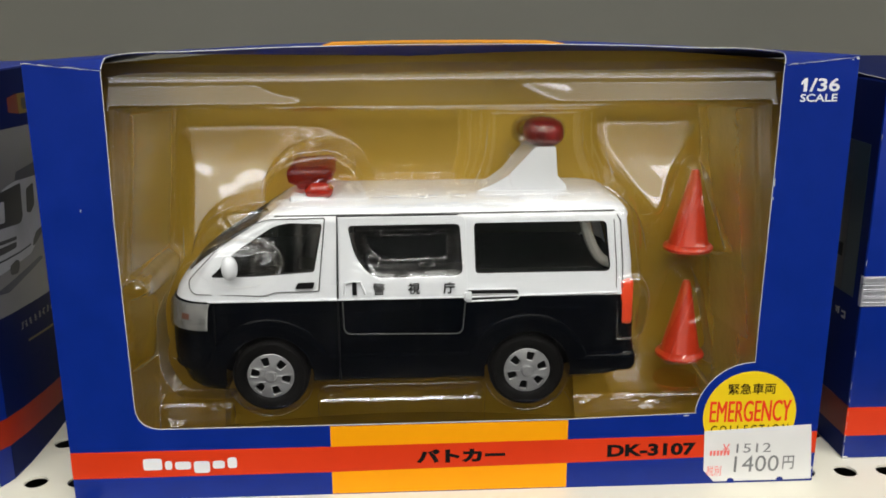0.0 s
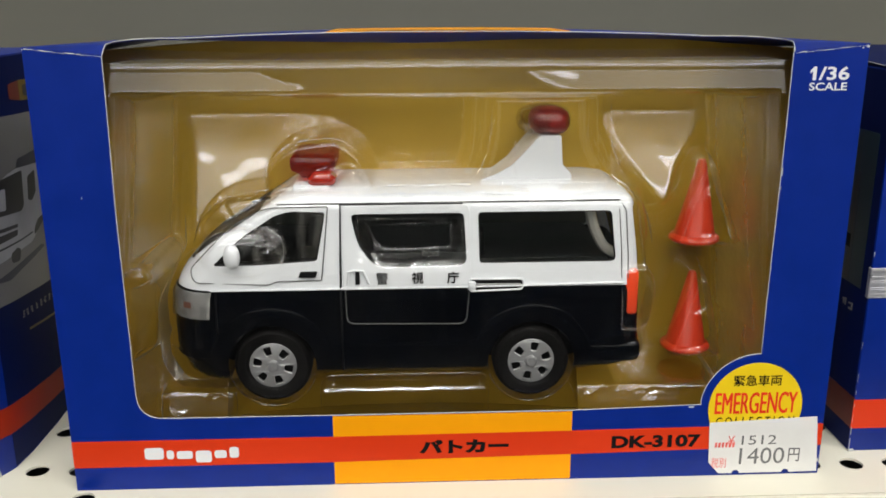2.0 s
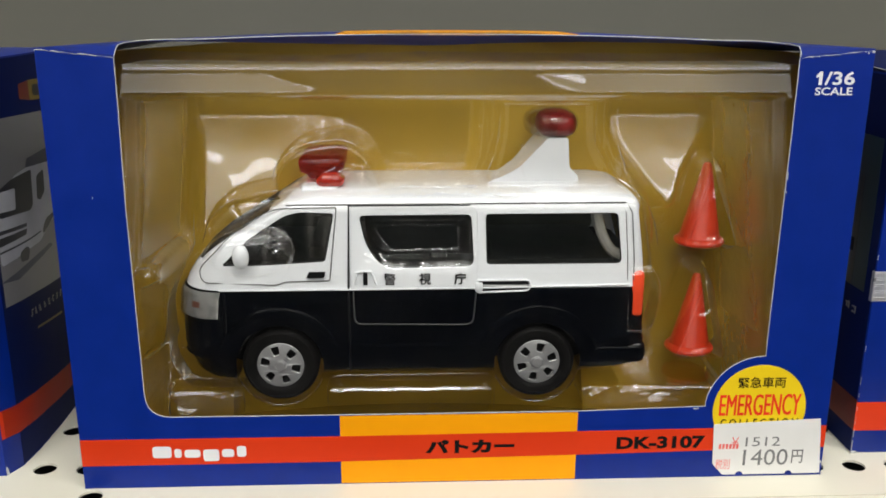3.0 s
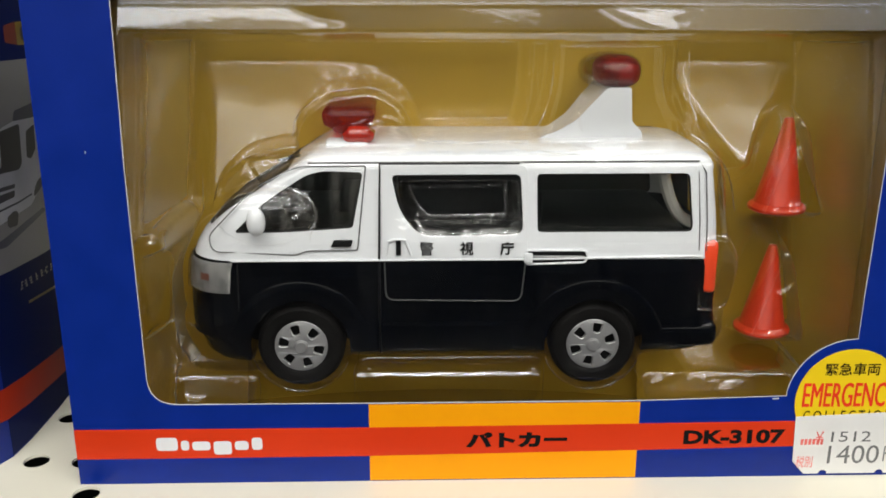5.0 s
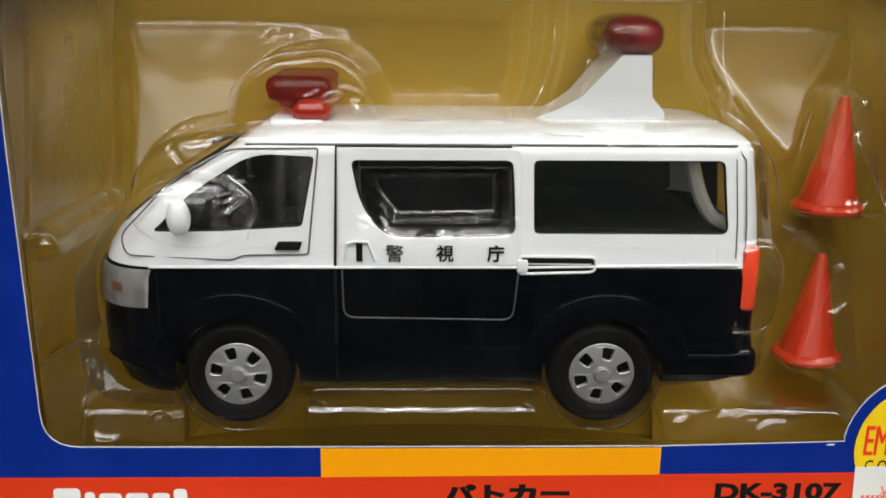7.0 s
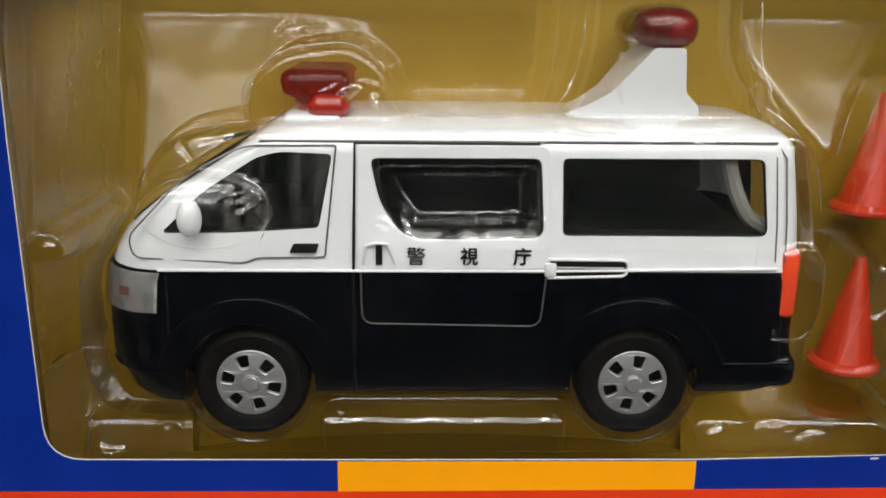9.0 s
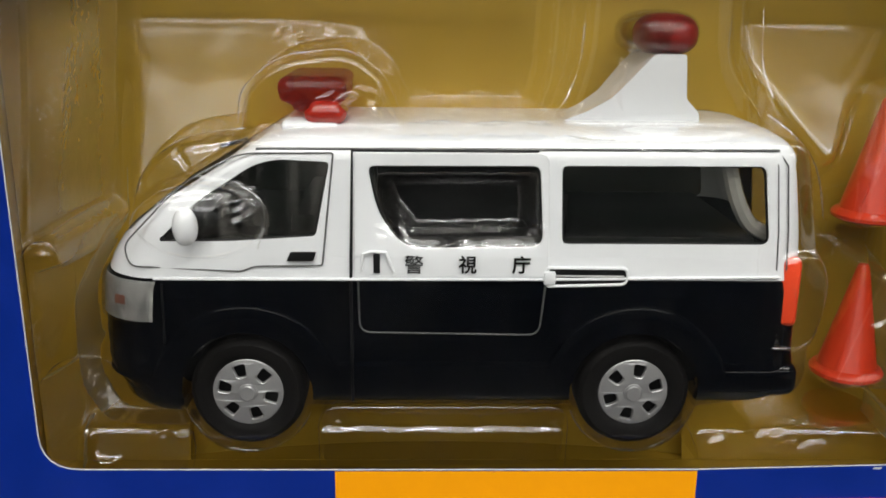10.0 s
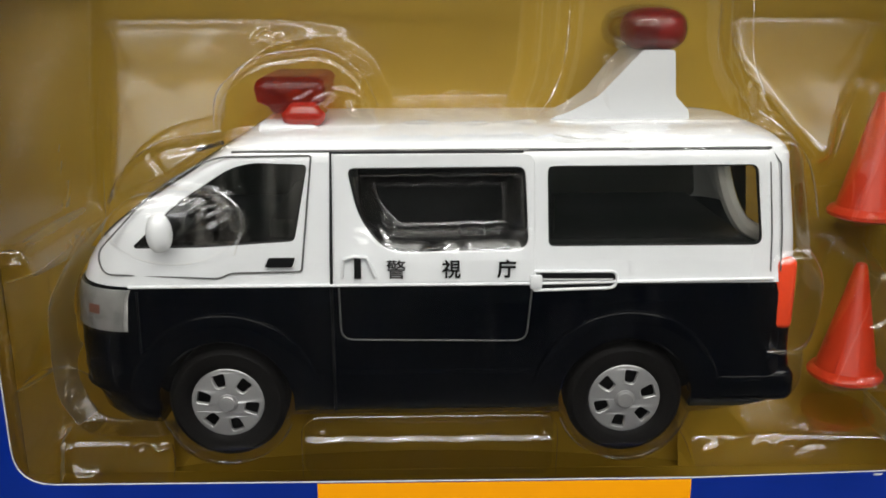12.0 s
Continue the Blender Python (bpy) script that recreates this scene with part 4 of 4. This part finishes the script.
    for x, z, sx, sz, lean, count in ((-83.0, 22.0, 2.4, 1.2, 40, 9), (-33.0, 24.0, 2.6, 0.8, 10, 6), (8.6, 24.4, 1.8, 1.2, -40, 7), (-22.5, 65.5, 1.6, 2.8, -50, 9), (1.6, 64.0, 1.4, 2.0, 55, 6), (-9, 62.6, 10.0, 0.5, 0, 5),
                                      (-25.5, 87.0, 2.6, 4.0, -60, 11), (-33.0, 88, 4.0, 2.5, 40, 7), (-49.0, 69.8, 3.6, 2.8, 35, 11), (50.5, 80.4, 3.6, 3.0, -42, 13), (53.4, 60.8, 2.0, 1.6, -20, 8), (-85.5, 61.0, 3.2, 1.6, 15, 8),
                                      (35.4, 22.0, 1.2, 3.2, 65, 6), (73.0, 64.6, 2.8, 1.2, 10, 18), (73.0, 30.6, 2.8, 1.0, 8, 16), (8.0, 85.0, 2.2, 2.6, 60, 6), (-56, 80.2, 4.5, 1.0, 14, 6), (-6, 81.4, 13.0, 0.9, 0, 16), (-45, 96.2, 6.0, 1.0, -6, 6),
                                      (-60, 76, 2.0, 2.6, 50, 5), (73, 76, 1.6, 7, 68, 5), (73, 42, 1.6, 7, 68, 5), (-83, 29, 3.6, 5, 70, 13), (-87, 45, 2.0, 8, 80, 6), (-80, 18, 8, 1.2, 5, 6), (63, 21.0, 12, 1.2, 8, 7), (17, 92, 1.0, 6, 75, 5), (-68, 70, 2.0, 3.0, 55, 4), (28, 79, 16, 1.0, 2, 8), (-66, 23, 4, 0.5, 2, 4), (52, 23.4, 9, 0.5, 0, 6)):
        for _ in range(count):
            px, pz, ang = x + pleats.gauss(0, 0.55) * sx, z + pleats.gauss(0, 0.55) * sz, radians(lean + pleats.gauss(0, 22))
            long, wide, tall, bow = pleats.uniform(0.8, 2.6), pleats.uniform(0.38, 0.6), pleats.uniform(-0.4, 0.75), pleats.uniform(-0.25, 0.25)
            near = np.ix_(np.abs(Z[:, 0] - pz) < 7, np.abs(X[0] - px) < 7)
            u, w = (X[near] - px) * math.cos(ang) + (Z[near] - pz) * math.sin(ang), (Z[near] - pz) * math.cos(ang) - (X[near] - px) * math.sin(ang)
            Y[near] -= tall * np.exp(-((w - bow * u * u / long) / wide) ** 2 - (u / long) ** 4)
    Y = np.maximum(Y, 0.8)
    nz, nx = X.shape
    verts = np.stack([X, Y, Z], -1).reshape(-1, 3) * MM
    a = (np.arange(nz - 1)[:, None] * nx + np.arange(nx - 1)[None, :]).ravel()
    faces = np.stack([a, a + 1, a + nx + 1, a + nx], 1)
    mesh = bpy.data.meshes.new("blister_shell")
    mesh.vertices.add(len(verts))
    mesh.vertices.foreach_set("co", verts.ravel())
    mesh.loops.add(faces.size)
    mesh.loops.foreach_set("vertex_index", faces.ravel())
    mesh.polygons.add(len(faces))
    mesh.polygons.foreach_set("loop_start", np.arange(0, faces.size, 4))
    mesh.update()
    tray = thing("blister_tray", 0, 33, 16, "clear vacuum-formed plastic blister over van and cones", "blister pack")
    shell = part("formed_sheet", mesh, BLISTER, tray, "", 180)
    # the steep sides of the tray are drawn thin and dull
    shell.data.materials.append(WALL)
    steep = (np.abs(np.gradient(Y, step, axis=1)) > 2.0) & (np.abs(X) > 77)
    shell.data.polygons.foreach_set("material_index", steep[:-1, :-1].astype(np.int32).ravel())
    # rims where the plastic is drawn tight; glossy rods added for the bright glint lines
    wheel = lambda x, a0, a1: [(x + 12.3 * math.cos(radians(a)), 9.5, HUB_Z + 12.3 * math.sin(radians(a))) for a in range(a0, a1, 6)]
    rims = [([(x, 11.2, z) for x, z in rounded([(-37.4, 16), (-37.4, 28.4), (10.8, 28.5), (10.6, 16)], [0, 4, 4, 0])], 0.12), (wheel(HUBS[0], 196, 342), 0.15), (wheel(HUBS[1], 198, 344), 0.15),
            ([(-61.5, 11, 23.5), (-61.2, 11, 20), (-62, 11, 15)], 0.1), ([(34.0, 11.6, 24.6), (35.4, 11.8, 22), (37.8, 12, 15.5)], 0.12),
            ([(x, 16.6, z) for x, z in rounded([(-51.0, 82), (-50.6, 88), (-43.5, 94.2), (-31, 95.6), (-24.6, 91.5), (-20.8, 82.5)], [0, 6, 8, 8, 6, 0])], 0.12),
            ([(x, 18.0, z) for x, z in rounded([(-71.6, 66), (-69.4, 73.4), (-61.4, 79.6), (-50, 81.0)], [0, 7, 6, 0])], 0.12),
            ([(x, 6.0, z) for x, z in rounded([(-69.0, 63), (-68.2, 67.6), (-63, 72.0), (-57, 72.8)], [0, 4, 4, 0])], 0.09), ([(x, 5.4, z) for x, z in rounded([(-49, 73), (-45.4, 70.6), (-44.8, 66), (-46.5, 61.5)], [0, 3, 3, 0])], 0.1),
            ([(6.4, 19, 83.6), (8.6, 19, 86.6), (10.4, 19.5, 91), (11.4, 20, 96), (11.8, 21, 102)], 0.16), ([(38.6, 21, 103), (39.0, 21, 93), (44, 20, 85.5)], 0.09), ([(45.4, 24, 103), (45.6, 22, 93), (47.4, 20, 87)], 0.1),
            ([(44.4, 14, 84.6), (48, 12.5, 82.0), (52, 12, 78), (54.4, 12, 73), (56, 12, 66)], 0.14),
            ([(x, 7.5, z) for x, z in rounded([(53.0, 61.6), (56.0, 57), (56.4, 50), (54.2, 42.4), (47.5, 42.2)], [0, 3, 4, 3, 0])], 0.11),
            ([(-91, 14, 32), (-87.5, 14.5, 35.8), (-83.5, 15, 37.2), (-80, 15.5, 37.0), (-76.5, 16, 34.6)], 0.14), ([(-83.0, 17, 58.5), (-83.4, 17, 48), (-83.6, 16.5, 38.5)], 0.1),
            ([(-20.4, 11.4, 83.0), (-14, 11.6, 83.2), (-8, 11.4, 83.0), (-1, 11.6, 83.2), (5.2, 12, 83.1)], 0.3), ([(8.2, 12, 81.0), (11.5, 11.4, 80.4), (16.5, 11, 80.3)], 0.14),
            ([(-19, 10.4, 78.6), (-6, 10.4, 78.7), (4, 10.4, 78.6)], 0.1), ([(-88.6, 6.6, 59), (-86.5, 6.2, 61.8), (-83, 6, 62.4), (-81.6, 6.6, 60)], 0.13)]
    rough = random.Random(21)
    for pts, radius in rims:
        part("rim", rod(eased(pts) if len(pts) < 9 else pts, radius * 1.25, False, rough.uniform(0, 6)), GLINT_EDGE, tray)
    # the flange folded back under the lid
    bm = bmesh.new()
    turn = [(2.75 + 0.3 * (1 - math.cos(radians(q))), 116.2 + 0.3 * math.sin(radians(q))) for q in range(10, 86, 15)]
    rows = [[bm.verts.new((x, y + 0.12 * math.sin(x * 0.11), z + 0.1 * math.sin(x * 0.05 + 1))) for x in np.linspace(-93, 93, 120)] for y, z in [(2.5, 114.4)] + turn + [(12, 117.2), (24, 118.0), (39, 118.0)]]
    for p, q in zip(rows, rows[1:]):
        for i in range(len(p) - 1):
            bm.faces.new((p[i], p[i + 1], q[i + 1], q[i]))
    part("top_flange", bm, BLISTER, tray, "", 180)
    return tray


blister()

# ---- neighbouring boxes ----


def neighbour_left():
    b = thing("toy_box", -180, 35, 0, "blue toy box with a printed truck picture, beside the window box", "toy box")
    plan = [(8.0, -129.6), (14.0, -127.0), (24.0, -126.0), (42.0, -125.6), (76.0, -126.2)]
    ring = [(x, y) for y, x in plan] + [(-330, 76), (-330, 8.0)]
    bm = bmesh.new()
    rows = [[bm.verts.new((x, y, z)) for x, y in ring] for z in (0, 116.5)]
    n = len(ring)
    for i in range(n):
        bm.faces.new((rows[0][i], rows[0][(i + 1) % n], rows[1][(i + 1) % n], rows[1][i]))
    bm.faces.new(rows[0][::-1])
    bm.faces.new(rows[1])
    part("carton", bm, BLUE, b, "", 60)

    def decal(name, loop, mat, lift, label=""):
        """A printed patch on the side, outline in (y, z)."""
        mesh = sheet([loop], 0.04)
        me = bmesh.new()
        me.from_mesh(mesh)
        for y, _ in plan[1:-1]:
            bmesh.ops.bisect_plane(me, geom=me.verts[:] + me.edges[:] + me.faces[:], plane_co=(y, 0, 0), plane_no=(1, 0, 0))
        for v in me.verts:
            y, z, w = v.co
            v.co = (np.interp(y, [q[0] for q in plan], [q[1] for q in plan]) + lift + w, y, z)
        return part(name, me, mat, b, label)

    # Shade of the gap between the boxes, laid on as a darker blue
    decal("side_shade", [(14, 0.4), (75, 0.4), (75, 116), (14, 116)], SHADED_BLUE, 0.06, "blue side darkened for the shade between the boxes")
    decal("picture", [(15.5, 48.3), (75, 44.0), (75, 98.0), (20, 100.3), (15.5, 100.4)], PHOTO_GREY, 0.1, "grey printed photograph panel")
    # Shaded stretch of the stripe in darkened red; the lit front edge keeps RED
    decal("red_stripe", [(8.3, 11.2), (40, 9.0), (74, 6.6), (74, 14.4), (40, 17.0), (8.3, 19.8)], SHADED_RED, 0.1, "orange-red printed stripe")
    decal("red_stripe", [(8.05, 11.2), (9.2, 11.2), (9.2, 19.8), (8.05, 19.9)], RED, 0.12)
    decal("logo_block", rounded([(38.2, 104), (45.3, 102.9), (45.3, 108.8), (38.4, 108.2)], 0.8), DULL_RED, 0.12)
    decal("logo_block", [(45.4, 102.9), (56, 102.4), (56, 108.5), (45.4, 108.8)], DULL_YELLOW, 0.12)
    decal("logo_mark", rounded([(48, 104), (54, 103.6), (54, 106.8), (48, 107.4)], 1.2), PHOTO_DARK, 0.16)
    # printed truck: cab, screen, side window, grille, bumper, wheels
    decal("truck_print", rounded([(16, 60), (41, 61), (47, 64), (56, 66), (56, 84), (40, 84.6), (30, 83.6), (24, 82), (16, 72)], 1.5), PHOTO_WHITE, 0.16, "printed white truck cab")
    decal("truck_print", rounded([(18, 73.2), (23, 72.9), (36.5, 71.6), (38.6, 73), (39.8, 83.2), (26, 82.8), (19, 81)], 1.0), PHOTO_DARK, 0.2)
    decal("truck_print", rounded([(17, 75), (27, 74), (28, 80), (18, 80.5)], 0.8), PHOTO_WHITE, 0.24)
    decal("truck_print", rounded([(43.2, 80.6), (49, 81.6), (48.2, 75), (44.5, 73), (41.8, 73.8)], 0.8), PHOTO_DARK, 0.2)
    decal("truck_print", rounded([(36.4, 84.3), (54, 83.2), (56, 87.5), (50, 87.4), (38, 86.8)], 0.6), PHOTO_BLUE, 0.2)
    decal("truck_print", rounded([(16, 68.9), (32.8, 67.6), (33, 68.6), (16, 70)], 0.3), PHOTO_DARK, 0.2)
    decal("truck_print", rounded([(16, 65.6), (32, 65.4), (32.6, 67.0), (16, 68.0)], 0.5), PHOTO_DARK, 0.2)
    decal("truck_print", [(16, 63.6), (34, 63.2), (42, 63.6), (42, 64.0), (34, 63.7), (16, 64.2)], PHOTO_DARK, 0.2)
    decal("truck_print", rounded([(43.0, 62.6), (47, 63.6), (53, 65.8), (53, 67.2), (47, 66.6), (44, 64.6)], 1.0), PHOTO_DARK, 0.2)
    decal("truck_print", rounded([(26.5, 58.4), (31.5, 57.8), (33.0, 61), (31, 62.0), (26.5, 61.2)], 1.2), PHOTO_DARK, 0.22)
    decal("truck_print", rounded([(14.5, 55.6), (48, 58.6), (50, 57.4), (24, 54.0)], 1.0), PHOTO_BLUE, 0.14)
    rng = random.Random(8)
    for y in (28.2, 31.0, 34.0, 37.2, 40.2, 43.6, 47.4, 50.6):
        z = 41.9 - (y - 28) * 0.05
        for k in range(3):
            u = y + rng.uniform(0, 1.2)
            decal("print_bar", [(u, z + k * 0.75 - 0.9), (u + rng.uniform(0.7, 1.6), z + k * 0.75 - 0.9), (u + rng.uniform(0.7, 1.6), z + k * 0.75 - 0.55), (u, z + k * 0.75 - 0.55)], PHOTO_GREY, 0.14)
        decal("print_bar", [(y + 1, z - 1.0), (y + 1.35, z - 1.0), (y + 1.35, z + 1.1), (y + 1, z + 1.1)], PHOTO_GREY, 0.14)
    decal("print_bar", [(32, 36.0), (51, 34.2), (51, 34.9), (32, 36.7)], DULL_YELLOW, 0.14)
    decal("corner_wear", [(8.05, 0), (9.0, 0), (8.6, 2.0), (8.05, 3)], RAW_EDGE, 0.14)
    return b


def neighbour_right():
    b = thing("toy_box", 200, 45, 0, "blue toy box sealed with silver tape, beside the window box", "toy box")
    part("carton", box(119.7, 320, 12.2, 78, 0, 112.9, 0.5, 2), BLUE, b)
    part("red_stripe", box(119.4, 320, 12.05, 12.3, 7.6, 16.8), RED, b, "orange-red printed stripe")
    # Side stretch of the stripe, its shade put in with the dull red
    part("red_stripe", box(119.5, 119.75, 12.4, 77, 7.6, 17.2), DULL_RED, b, "red stripe on the side, darkened for shade")
    # Shaded side, covered with the darkened blue
    part("side_shade", box(119.62, 119.75, 12.9, 77, 0.4, 112.4), SHADED_BLUE, b, "side darkened nearly to black for shade")
    part("side_picture", box(119.5, 119.75, 17, 76, 49.8, 95), TEAL, b, "dim teal printed picture")
    part("picture_edge", box(119.45, 119.75, 24.4, 27, 50, 83), PHOTO_DARK, b)
    part("picture_spot", box(119.4, 119.75, 26, 29, 60, 64), BLACK_INK, b)
    for y0, z0, dy, dz in ((20.2, 42.0, 0.5, 2.2), (21.0, 42.0, 1.4, 0.45), (21.0, 43.6, 1.4, 0.45), (24.2, 42.4, 0.5, 2.2), (25.0, 43.8, 1.4, 0.45), (25.4, 42.6, 0.5, 1.4)):
        part("print_bar", box(119.4, 119.75, y0, y0 + dy, z0, z0 + dz), PHOTO_GREY, b)
    part("silver_tape", box(119.3, 320, 11.9, 12.3, 48.6, 57.6, 0.1, 1), FOIL, b, "wide silver tape round the carton")
    part("silver_tape", box(119.25, 119.75, 12.0, 13.4, 48.6, 57.6, 0.1, 1), FOIL, b)
    rng = random.Random(4)
    for k in range(9):
        z = 49.2 + k * 0.95 + rng.uniform(-0.3, 0.3)
        part("tape_crease", rod([(119.6, 11.88, z), (126, 11.86, z + rng.uniform(-0.2, 0.2)), (140, 11.88, z + rng.uniform(-0.3, 0.3))], rng.uniform(0.05, 0.12)), FOIL, b)
    for z, h, r in ((22.5, 2.6, 0.06), (18.5, 1.4, 0.08), (33, 2.0, 0.05), (0.3, 4, 0.1), (5.5, 2.5, 0.1), (9, 3.5, 0.05), (14, 1.5, 0.07), (61, 1.5, 0.1), (97, 1.5, 0.05)):
        part("corner_wear", rod([(119.72, 12.1, z), (119.66, 12.06, z + h * 0.5), (119.74, 12.1, z + h)], r), RAW_EDGE, b)
    part("corner_wear", box(119.5, 121.2, 11.9, 12.3, 0.05, 0.8, 0.1, 1), RAW_EDGE, b)
    flap = box(119.5, 320, 12.1, 78, 112.95, 113.4)
    for q in flap.verts:
        q.co.z += 2.6 * (q.co.y - 12.1) / 66
    # Dark top takes the same shade-darkened blue
    part("flap", flap, SHADED_BLUE, b, "dark top flap standing slightly open")
    part("corner_wear", rod([(119.5, 12.3, 113.3), (119.5, 20, 113.6), (119.5, 30, 114.0)], 0.12), RAW_EDGE, b)
    return b


neighbour_left()
neighbour_right()
